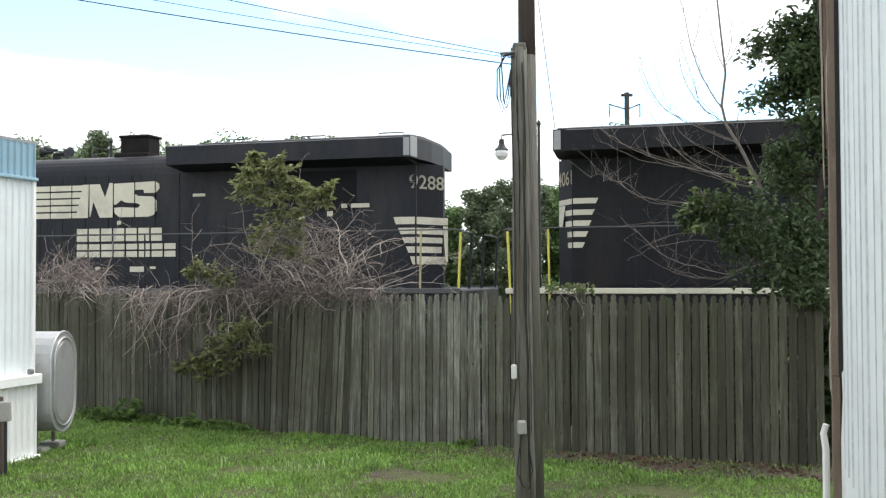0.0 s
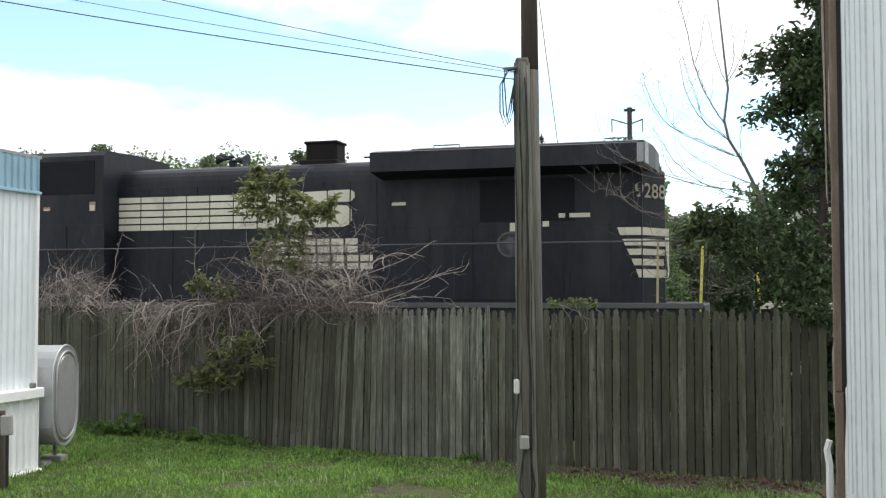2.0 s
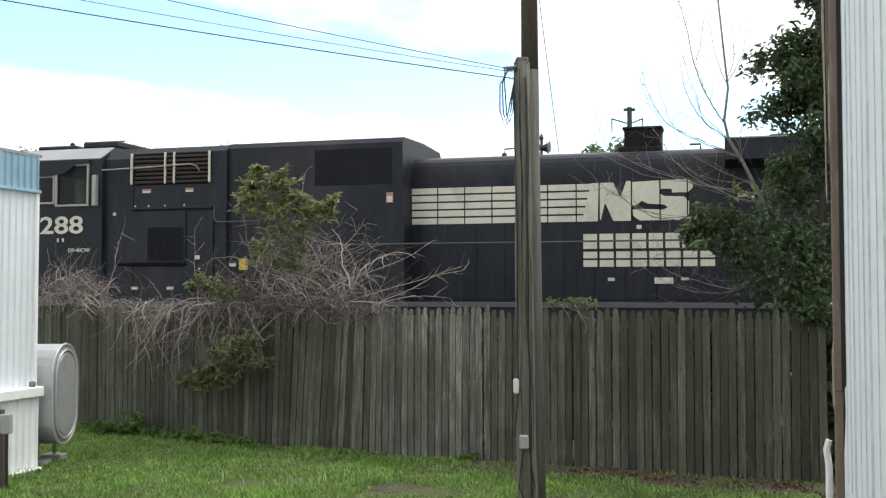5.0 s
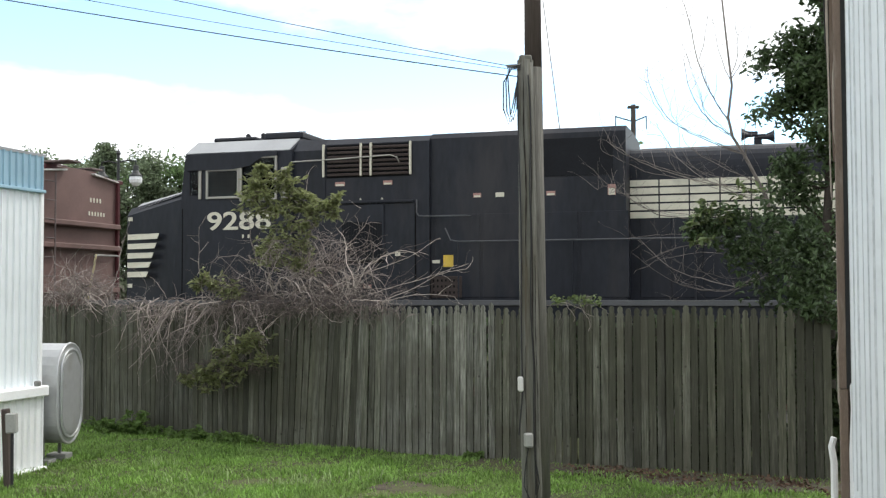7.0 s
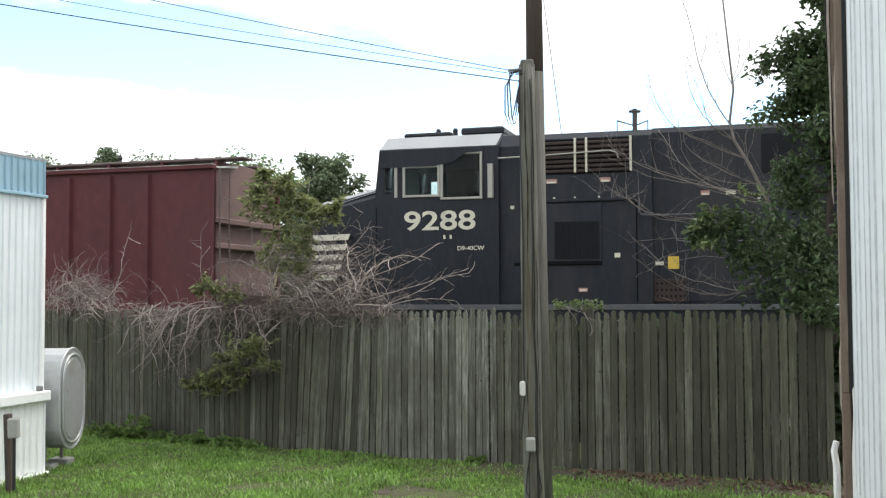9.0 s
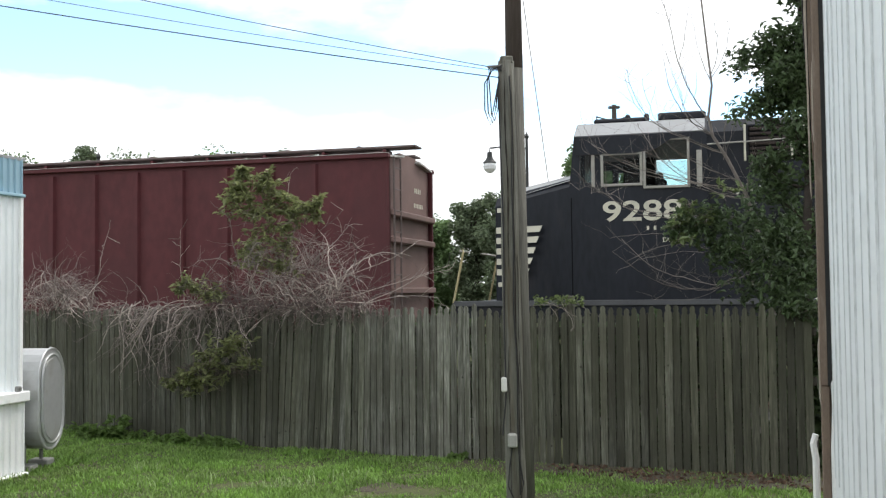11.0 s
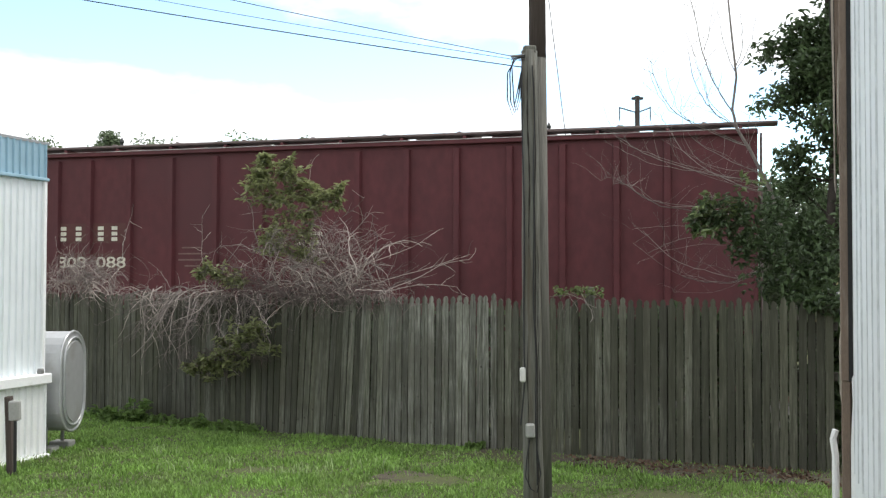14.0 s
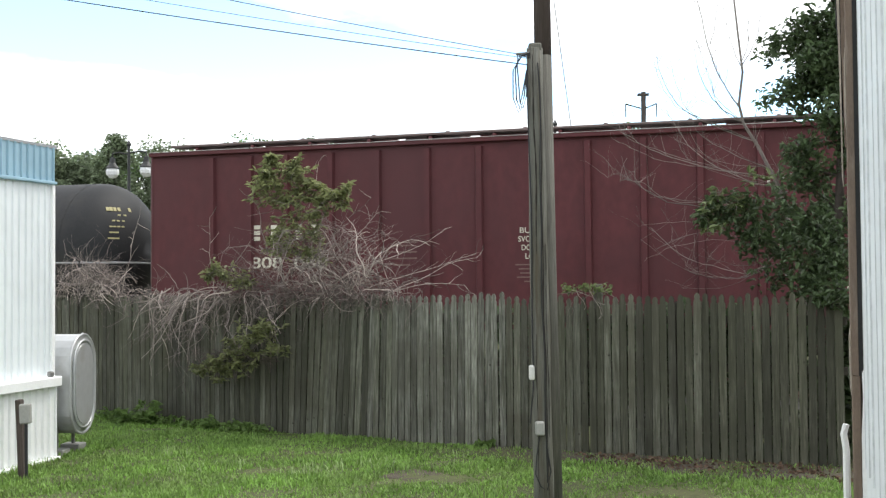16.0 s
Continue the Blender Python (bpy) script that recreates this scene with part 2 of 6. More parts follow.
M = {
    "grass_soil": material("grass_soil", (0.070, 0.078, 0.028), 0.95, vary=0.4, scale=0.9, fine=14, bump=0.5,
                           dirt=(0.10, 0.075, 0.045), dirt_at=0.68),
    "blade": material("blade", (0.195, 0.335, 0.072), 0.6, vary=0.45, scale=0.8, fine=6, blotch=(0.225, 0.33, 0.10), blotch_scale=1.3, blotch_at=0.56, bump=0, per_island=0.35, translucent=0.35),
    "bare_soil": material("bare_soil", (0.074, 0.060, 0.043), 0.95, vary=0.45, scale=4, fine=30, bump=0.6, dirt=(0.06, 0.07, 0.03), dirt_at=0.58),
    "pale_blade": material("pale_blade", (0.30, 0.40, 0.17), 0.6, vary=0.3, per_island=0.3, bump=0, translucent=0.3),
    # greyer than the siding, for the shading between wall ribs
    "rib_shade_grey": material("rib_shade_grey", (0.62, 0.65, 0.66), 0.7, vary=0.25, scale=2, stretch=(1, 1, 0.4)),
    "crack": material("crack", (0.022, 0.018, 0.015), 0.95, vary=0.3),
    "weed": material("weed", (0.14, 0.225, 0.06), 0.6, vary=0.3, per_island=0.3, bump=0, translucent=0.3),
    "picket": material("picket", (0.123, 0.126, 0.100), 0.9, vary=0.8, scale=3.0, stretch=(16, 16, 0.9), fine=10,
                       bump=0.6, dirt=(0.058, 0.060, 0.040), dirt_at=0.56, per_object=0.40, knots=0.085, blotch=(0.064, 0.062, 0.044), blotch_scale=1.1),
    # darker picket copy: moss, and the tree's and vines' shade put into the colour
    "picket_moss_shade": material("picket_moss_shade", (0.098, 0.099, 0.074), 0.9, vary=0.75, scale=3.0, stretch=(16, 16, 0.9), fine=10,
                             bump=0.6, dirt=(0.050, 0.052, 0.034), dirt_at=0.52, per_object=0.40, knots=0.085, blotch=(0.056, 0.058, 0.038), blotch_scale=1.1),
    "picket_bare": material("picket_bare", (0.210, 0.214, 0.184), 0.9, vary=0.85, scale=3.0, stretch=(16, 16, 0.9), fine=10,
                            bump=0.6, dirt=(0.080, 0.082, 0.058), dirt_at=0.56, per_object=0.40, knots=0.085, blotch=(0.105, 0.104, 0.082), blotch_scale=1.6),
    # rail colour darkened so the gaps between pickets read as shade
    "fence_rail": material("fence_rail", (0.042, 0.038, 0.030), 0.9, vary=0.4, stretch=(2, 10, 10)),
    "pole_grey": material("pole_grey", (0.142, 0.142, 0.122), 0.9, vary=0.45, scale=2.0, stretch=(12, 12, 0.6), fine=10,
                          bump=0.7, dirt=(0.09, 0.078, 0.055), dirt_at=0.55),
    "pole_brown": material("pole_brown", (0.122, 0.118, 0.101), 0.9, vary=0.4, scale=2.0, stretch=(12, 12, 0.6), fine=10, bump=0.6),
    "pole_dark": material("pole_dark", (0.075, 0.058, 0.050), 0.9, vary=0.4, scale=2.0, stretch=(12, 12, 0.6), fine=10, bump=0.6),
    "siding": material("siding", (0.79, 0.83, 0.85), 0.5, vary=0.05, scale=1.2, fine=5, bump=0.03, dirt=(0.52, 0.55, 0.54), dirt_at=0.68),
    "siding_grey": material("siding_grey", (0.79, 0.825, 0.84), 0.5, vary=0.06, scale=1.2, fine=5, bump=0.03, dirt=(0.58, 0.61, 0.61), dirt_at=0.66),
    "siding_blue": material("siding_blue", (0.30, 0.46, 0.56), 0.5, vary=0.08, scale=1.2, fine=5, bump=0.03),
    "trim_white": material("trim_white", (0.86, 0.87, 0.87), 0.5, vary=0.05, bump=0.03, dirt=(0.5, 0.5, 0.46), dirt_at=0.7),
    "trim_brown": material("trim_brown", (0.17, 0.125, 0.095), 0.8, vary=0.25, stretch=(6, 6, 1), dirt=(0.27, 0.22, 0.18), dirt_at=0.64),
    "peeled_paint": material("peeled_paint", (0.36, 0.31, 0.26), 0.8, vary=0.25, scale=6, stretch=(1, 1, 0.3)),
    "dark_gap": material("dark_gap", (0.02, 0.02, 0.02), 0.9, vary=0.2),
    "tank_paint": material("tank_paint", (0.50, 0.51, 0.515), 0.36, metal=0.45, vary=0.08, scale=2, fine=12, bump=0.05,
                           dirt=(0.36, 0.34, 0.31), dirt_at=0.7),
    "steel_dull": material("steel_dull", (0.22, 0.22, 0.21), 0.6, metal=0.5, vary=0.2),
    "box_grey": material("box_grey", (0.33, 0.33, 0.31), 0.6, vary=0.12),
    "box_white": material("box_white", (0.66, 0.66, 0.63), 0.6, vary=0.1),
    "cable": material("cable", (0.02, 0.02, 0.022), 0.7, vary=0.1, bump=0),
    "cable_grey": material("cable_grey", (0.12, 0.12, 0.13), 0.6, vary=0.1, bump=0),
    "loco_black": material("loco_black", (0.0128, 0.0152, 0.0220), 0.48, vary=0.4, scale=1.3, stretch=(1, 1, 0.28), fine=14,
                           bump=0.04, dirt=(0.030, 0.030, 0.034), dirt_at=0.585, spec=0.25),
    "loco_dark": material("loco_dark", (0.0100, 0.0112, 0.0150), 0.55, vary=0.4, scale=1.3, stretch=(1, 1, 0.28), fine=14,
                          bump=0.04, dirt=(0.022, 0.020, 0.020), dirt_at=0.6, spec=0.22),
    "rail_tan": material("rail_tan", (0.42, 0.36, 0.20), 0.6, vary=0.15),
    # lighter grey for roof tops: sky light put into the colour, with dirt
    "loco_roof_lit": material("loco_roof_lit", (0.10, 0.10, 0.10), 0.55, vary=0.3, scale=1.0, fine=12, bump=0.05, dirt=(0.05, 0.045, 0.04), dirt_at=0.55),
    # near-black puts the shade of grilles, holes and seams into the colour
    "loco_recess_shade": material("loco_recess_shade", (0.005, 0.005, 0.006), 0.85, vary=0.2, spec=0.15),
    "loco_panel": material("loco_panel", (0.0085, 0.0095, 0.0125), 0.7, vary=0.3, scale=2, spec=0.2),
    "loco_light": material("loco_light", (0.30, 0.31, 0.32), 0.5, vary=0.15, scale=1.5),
    "louvre": material("louvre", (0.035, 0.024, 0.021), 0.8, vary=0.35, scale=4),
    "soot": material("soot", (0.013, 0.011, 0.011), 0.85, vary=0.35, scale=4, spec=0.2),
    "rail_grey": material("rail_grey", (0.075, 0.078, 0.085), 0.6, vary=0.2),
    "letter": material("letter", (0.60, 0.58, 0.48), 0.6, vary=0.08, scale=1.5, fine=9, bump=0.02, dirt=(0.36, 0.35, 0.31), dirt_at=0.66),
    "yellow": material("yellow", (0.60, 0.42, 0.06), 0.6, vary=0.15),
    "rail_yellow": material("rail_yellow", (0.58, 0.54, 0.11), 0.6, vary=0.15),
    "sticker_red": material("sticker_red", (0.34, 0.19, 0.165), 0.6, vary=0.15),
    "under": material("under", (0.03, 0.027, 0.024), 0.9, vary=0.3, scale=5),
    "clear_glass": clear_glass(),
    "window_frame": material("window_frame", (0.34, 0.33, 0.30), 0.5, vary=0.15),
    "car_red": material("car_red", (0.094, 0.0262, 0.0300), 0.62, spec=0.28, vary=0.22, scale=0.7, stretch=(1, 1, 0.6), fine=7, bump=0.06,
                        dirt=(0.082, 0.028, 0.0315), dirt_at=0.55),
    "car_patch": material("car_patch", (0.088, 0.030, 0.027), 0.75, vary=0.2, scale=4, dirt=(0.075, 0.026, 0.024), dirt_at=0.55),
    "car_end": material("car_end", (0.16, 0.098, 0.088), 0.75, vary=0.2, scale=1.5, dirt=(0.13, 0.08, 0.07), dirt_at=0.6),
    "car_roof": material("car_roof", (0.55, 0.55, 0.53), 0.55, vary=0.12, scale=1.5, dirt=(0.16, 0.08, 0.07), dirt_at=0.57),
    "car_walk": material("car_walk", (0.13, 0.10, 0.095), 0.7, vary=0.3),
    "tank_black": material("tank_black", (0.019, 0.020, 0.022), 0.62, spec=0.3, vary=0.3, scale=1.0, bump=0.03, dirt=(0.035, 0.033, 0.03), dirt_at=0.6),
    "mark_yellow": material("mark_yellow", (0.42, 0.38, 0.20), 0.7, vary=0.1),
    "bark": material("bark", (0.055, 0.045, 0.038), 0.95, vary=0.35, stretch=(3, 3, 1), scale=6, bump=0.4),
    "twig": material("twig", (0.32, 0.278, 0.25), 0.9, vary=0.35, scale=3, per_island=0.72, bump=0),
    "twig_grey": material("twig_grey", (0.205, 0.172, 0.158), 0.9, vary=0.3, scale=3, per_island=0.4, bump=0),
    "twig_pale": material("twig_pale", (0.20, 0.175, 0.16), 0.85, vary=0.3, scale=3, per_island=0.5, bump=0),
    "twig_dark": material("twig_dark", (0.120, 0.096, 0.088), 0.9, vary=0.3, scale=3, per_island=0.3, bump=0),
    "leaf_dark": material("leaf_dark", (0.086, 0.128, 0.060), 0.36, vary=0.35, scale=1.5, per_island=0.55, bump=0, translucent=0.35),
    "leaf_vine": material("leaf_vine", (0.215, 0.238, 0.105), 0.5, vary=0.3, scale=2.5, per_island=0.45, bump=0, translucent=0.35),
    "leaf_mid": material("leaf_mid", (0.15, 0.195, 0.078), 0.42, vary=0.3, scale=2.5, per_island=0.5, bump=0, translucent=0.35),
    # both far leaf colours are lightened to put distance haze into them
    "leaf_far": material("leaf_far", (0.175, 0.222, 0.135), 0.7, vary=0.35, scale=0.6, per_island=0.5, bump=0, translucent=0.3),
    "leaf_cedar": material("leaf_cedar", (0.165, 0.25, 0.105), 0.7, vary=0.35, scale=0.8, per_island=0.45, bump=0, translucent=0.3),
    "dead_leaf": material("dead_leaf", (0.12, 0.075, 0.05), 0.9, vary=0.3, per_island=0.4, bump=0),
    "ballast": material("ballast", (0.16, 0.15, 0.14), 0.95, vary=0.5, scale=6, fine=30, bump=0.9),
    "rail_steel": material("rail_steel", (0.16, 0.11, 0.085), 0.6, metal=0.5, vary=0.25),
    "far_pole": material("far_pole", (0.07, 0.06, 0.055), 0.9, vary=0.3),
    "lamp_black": material("lamp_black", (0.018, 0.02, 0.02), 0.5, vary=0.1),
    "lamp_glass": material("lamp_glass", (0.75, 0.77, 0.78), 0.2, vary=0.03, bump=0),
}


# ---------------------------------------------------------------- mesh building
class Geo:
    """Gathers points and faces for one mesh."""

    def __init__(self):
        self.v, self.f = [], []

    def add(self, verts, faces):
        k = len(self.v)
        self.v += [tuple(p) for p in verts]
        self.f += [tuple(i + k for i in q) for q in faces]
        return self

    def box(self, x0, x1, y0, y1, z0, z1, bevel=0.0, m=None):
        x0, x1 = min(x0, x1), max(x0, x1)
        y0, y1 = min(y0, y1), max(y0, y1)
        z0, z1 = min(z0, z1), max(z0, z1)
        b = min(bevel, (x1 - x0) * 0.45, (y1 - y0) * 0.45, (z1 - z0) * 0.45)
        if b <= 0:
            v = [(x, y, z) for x in (x0, x1) for y in (y0, y1) for z in (z0, z1)]
            f = [(0, 1, 3, 2), (4, 6, 7, 5), (0, 4, 5, 1), (2, 3, 7, 6), (0, 2, 6, 4), (1, 5, 7, 3)]
        else:
            bm = bmesh.new()
            bmesh.ops.create_cube(bm, size=1)
            for q in bm.verts:
                q.co = Vector(((x0 + x1) / 2 + q.co.x * (x1 - x0), (y0 + y1) / 2 + q.co.y * (y1 - y0), (z0 + z1) / 2 + q.co.z * (z1 - z0)))
            bmesh.ops.bevel(bm, geom=bm.edges[:], offset=b, segments=1, affect="EDGES")
            bm.verts.index_update()
            v = [tuple(q.co) for q in bm.verts]
            f = [tuple(q.index for q in face.verts) for face in bm.faces]
            bm.free()
        if m is not None:
            v = [tuple(m @ Vector(p)) for p in v]
        return self.add(v, f)

    def prism(self, profile, x0, x1, axis="x"):
        """A closed outline of (a, b) pairs, pulled from x0 to x1 along the axis."""
        n = len(profile)

        def place(a, b, c):
            return (c, a, b) if axis == "x" else ((a, c, b) if axis == "y" else (a, b, c))
        v = [place(a, b, x0) for a, b in profile] + [place(a, b, x1) for a, b in profile]
        f = [(i, (i + 1) % n, n + (i + 1) % n, n + i) for i in range(n)]
        f += [tuple(range(n - 1, -1, -1)), tuple(range(n, 2 * n))]
        return self.add(v, f)

    def tube(self, pts, r0, r1=None, sides=6, cap=True):
        r1 = r0 if r1 is None else r1
        pts = [Vector(p) for p in pts]
        n = len(pts)
        v, f = [], []
        for i, p in enumerate(pts):
            d = (pts[min(i + 1, n - 1)] - pts[max(i - 1, 0)])
            d = d.normalized() if d.length > 1e-9 else Vector((0, 0, 1))
            a = d.cross(Vector((0.31, 0.17, 0.93)))
            if a.length < 0.05:
                a = d.cross(Vector((1, 0, 0)))
            a.normalize()
            b = d.cross(a)
            r = r0 + (r1 - r0) * i / max(1, n - 1)
            v += [p + (a * math.cos(q) + b * math.sin(q)) * r for q in (2 * math.pi * j / sides for j in range(sides))]
        for i in range(n - 1):
            for j in range(sides):
                k = (j + 1) % sides
                f.append((i * sides + j, i * sides + k, (i + 1) * sides + k, (i + 1) * sides + j))
        if cap:
            f += [tuple(range(sides - 1, -1, -1)), tuple(range((n - 1) * sides, n * sides))]
        return self.add(v, f)

    def turned(self, profile, centre, axis="z", sides=20):
        """A lathe body from (radius, height) pairs."""
        v, f = [], []
        for r, h in profile:
            for j in range(sides):
                c, s = math.cos(2 * math.pi * j / sides) * r, math.sin(2 * math.pi * j / sides) * r
                p = (c, s, h) if axis == "z" else ((h, c, s) if axis == "x" else (c, h, s))
                v.append((p[0] + centre[0], p[1] + centre[1], p[2] + centre[2]))
        n = len(profile)
        for i in range(n - 1):
            for j in range(sides):
                k = (j + 1) % sides
                f.append((i * sides + j, i * sides + k, (i + 1) * sides + k, (i + 1) * sides + j))
        f += [tuple(range(sides)), tuple(range((n - 1) * sides, n * sides))]
        return self.add(v, f)

    def mesh(self, name, mat, smooth=False):
        me = bpy.data.meshes.new(name)
        me.from_pydata(self.v, [], self.f)
        bm = bmesh.new()
        bm.from_mesh(me)
        bmesh.ops.recalc_face_normals(bm, faces=bm.faces[:])
        bm.to_mesh(me)
        bm.free()
        if smooth:
            me.shade_smooth()
        me.materials.append(mat)
        return me


def part(name, geo, mat, parent=None, label="", smooth=False, m=None):
    ob = new(name, geo.mesh(name, mat, smooth) if isinstance(geo, Geo) else geo)
    if parent is not None:
        ob.parent = parent
    if m is not None:
        ob.matrix_basis = m
    return tagged(ob, label)


def thing(name, label, category, m=None, group="", kind=""):
    ob = new(name)
    ob.empty_display_size = 0.2
    if m is not None:
        ob.matrix_basis = m
    return tagged(ob, label, category, group, kind)


def letters(name, text, x0, x1, z0, z1, y, parent, mat, facing=-1, bold=0.0):
    """Raised lettering fitted to a box on a plane of constant y."""
    cu = bpy.data.curves.new(name, "FONT")
    cu.body, cu.extrude, cu.offset = text, 0.004, bold
    tmp = bpy.data.objects.new(name, cu)
    scene.collection.objects.link(tmp)
    me = bpy.data.meshes.new_from_object(tmp.evaluated_get(bpy.context.evaluated_depsgraph_get()))
    bpy.data.objects.remove(tmp)
    co = np.array([v.co for v in me.vertices])
    lo, hi = co.min(0), co.max(0)
    for v in me.vertices:
        a = (v.co.x - lo[0]) / (hi[0] - lo[0])
        v.co = (x0 + (x1 - x0) * a if facing < 0 else x1 - (x1 - x0) * a, y - facing * (-v.co.z), z0 + (z1 - z0) * (v.co.y - lo[1]) / (hi[1] - lo[1]))
    me.materials.clear()
    me.materials.append(mat)
    ob = new(name, me)
    ob.parent = parent
    return ob


def leaf_faces(name, p, a, s, mat, r, slim=0.38, fold=0.25, level=0.8):
    """One folded leaf at each point p, along a, of length s; level: how far the blades lie towards the sky."""
    count = len(p)
    b = np.cross(a, r.normal(size=(count, 3)) * (1 - level) + np.array((0, 0, level)))
    b /= np.linalg.norm(b, axis=1)[:, None] + 1e-9
    nrm = np.cross(b, a)
    nrm *= np.where(nrm[:, 2] < 0, -1, 1)[:, None]
    s = s[:, None]
    tip, base = p + a * s * 0.6, p - a * s * 0.6
    low, high = p - a * s * 0.22, p + a * s * 0.20
    lift = nrm * s * fold
    v = np.stack([base, low + b * s * slim + lift, high + b * s * slim * 0.8 + lift, tip, high - b * s * slim * 0.8 + lift, low - b * s * slim + lift], 1).reshape(-1, 3)
    k = np.arange(count) * 6
    f = np.concatenate([np.stack([k, k + 1, k + 2, k + 3], 1), np.stack([k, k + 3, k + 4, k + 5], 1)])
    me = bpy.data.meshes.new(name)
    me.from_pydata(v.tolist(), [], f.tolist())
    me.materials.append(mat)
    return me


def leaf_mesh(name, centres, spread, size, count, mat, seed=1, droop=0.2, fold=0.25, slim=0.38, level=0.6, fill=0.45):
    """Many small folded leaves scattered in clumps round the centres (x, y, z, radius scale)."""
    r = np.random.default_rng(seed)
    c = np.asarray(centres, float)
    pick = r.integers(0, len(c), count)
    d = r.normal(size=(count, 3))
    d /= np.linalg.norm(d, axis=1)[:, None]
    rad = r.random(count) ** fill
    p = c[pick, :3] + d * (rad * c[pick, 3])[:, None] * np.asarray(spread)
    a = r.normal(size=(count, 3))
    a[:, 2] = a[:, 2] * 0.5 - droop
    a /= np.linalg.norm(a, axis=1)[:, None]
    return leaf_faces(name, p, a, size * (0.6 + 0.8 * r.random(count)), mat, r, slim, fold, level)


def twig_leaves(name, spots, size, twigs, per_twig, mat, wood, parent, seed, label, slim=0.24, droop=0.35, rise=0.6):
    """Leafy twigs that grow out of each spot (x, y, z, reach), with leaves set alternately along them."""
    r = np.random.default_rng(seed)
    g = Geo()
    p, a, s = [], [], []
    for x, y, z, reach in spots:
        for k in range(twigs):
            d = Vector((r.normal() * 0.8, r.normal() * 0.6, r.normal() * 0.5 + rise)).normalized()
            start = Vector((x, y, z)) + Vector(r.normal(size=3)) * reach * 0.35 - d * reach * 0.5
            path = wander(start, d, reach * (0.9 + 0.7 * r.random()), 6, 0.16, r, 0.05)
            g.tube(path, 0.0035, 0.0015, 3, cap=False)
            for j in range(per_twig):
                q = (0.25 + 0.75 * (j + r.random()) / per_twig) * 6
                i = min(5, int(q))
                at = path[i].lerp(path[i + 1], q - i)
                out_ = (path[i + 1] - path[i]).normalized() * 0.5 + Vector((r.normal(), r.normal(), r.normal() * 0.4 - droop)) * 0.75
                out_.normalize()
                ln = size * (0.6 + 0.8 * r.random())
                p.append(at + out_ * ln * 0.6)
                a.append(out_)
                s.append(ln)
    part(name, leaf_faces(name, np.array([tuple(q) for q in p]), np.array([tuple(q) for q in a]), np.array(s), M[mat], r, slim, 0.16, 0.7), None, parent, label)["kind"] = "stuff"
    tagged(part("twig_tangle", g, M[wood], parent), kind="stuff")


def wander(start, heading, length, steps, wild, r, sag=0.0):
    """A crooked twig: a list of points."""
    p, d = Vector(start), Vector(heading).normalized()
    pts = [p.copy()]
    for i in range(steps):
        d = (d + Vector(r.normal(size=3)) * wild + Vector((0, 0, -sag))).normalized()
        p = p + d * length / steps
        pts.append(p.copy())
    return pts


# ---------------------------------------------------------------- ground
def ground_height(x, y):
    edge = 15.3 - 0.46 * x - y
    s = min(1.0, max(0.0, (-edge - 0.3) / 2.5))
    return -0.42 * s * s * (3 - 2 * s)


def ground_sheet():
    xs = sorted({*np.linspace(-14, 16, 61).tolist(), -2500, -600, -200, -80, -40, -25, 25, 40, 80, 200, 600, 2500})
    ys = sorted({*np.linspace(-6, 24, 61).tolist(), -2500, -400, -60, -20, 30, 40, 60, 90, 150, 300, 800, 2500})
    r = np.random.default_rng(3)
    v = [(x, y, ground_height(x, y) + (r.normal() * 0.012 if abs(x) < 14 and -5 < y < 15 else 0)) for y in ys for x in xs]
    n = len(xs)
    f = [(j * n + i, j * n + i + 1, (j + 1) * n + i + 1, (j + 1) * n + i) for j in range(len(ys) - 1) for i in range(n - 1)]
    me = bpy.data.meshes.new("ground")
    me.from_pydata(v, [], f)
    me.shade_smooth()
    me.materials.append(M["grass_soil"])
    tagged(new("ground", me), "green lawn ground with bare brown patches", "ground", kind="structure")


FENCE = [(-7.0, 16.45), (-2.45, 13.72), (0.8, 12.2), (4.02, 10.86)]


def fence_y(x):
    for (xa, ya), (xb, yb) in zip(FENCE, FENCE[1:]):
        if x <= xb:
            return ya + (yb - ya) * (x - xa) / (xb - xa)
    return FENCE[-1][1]


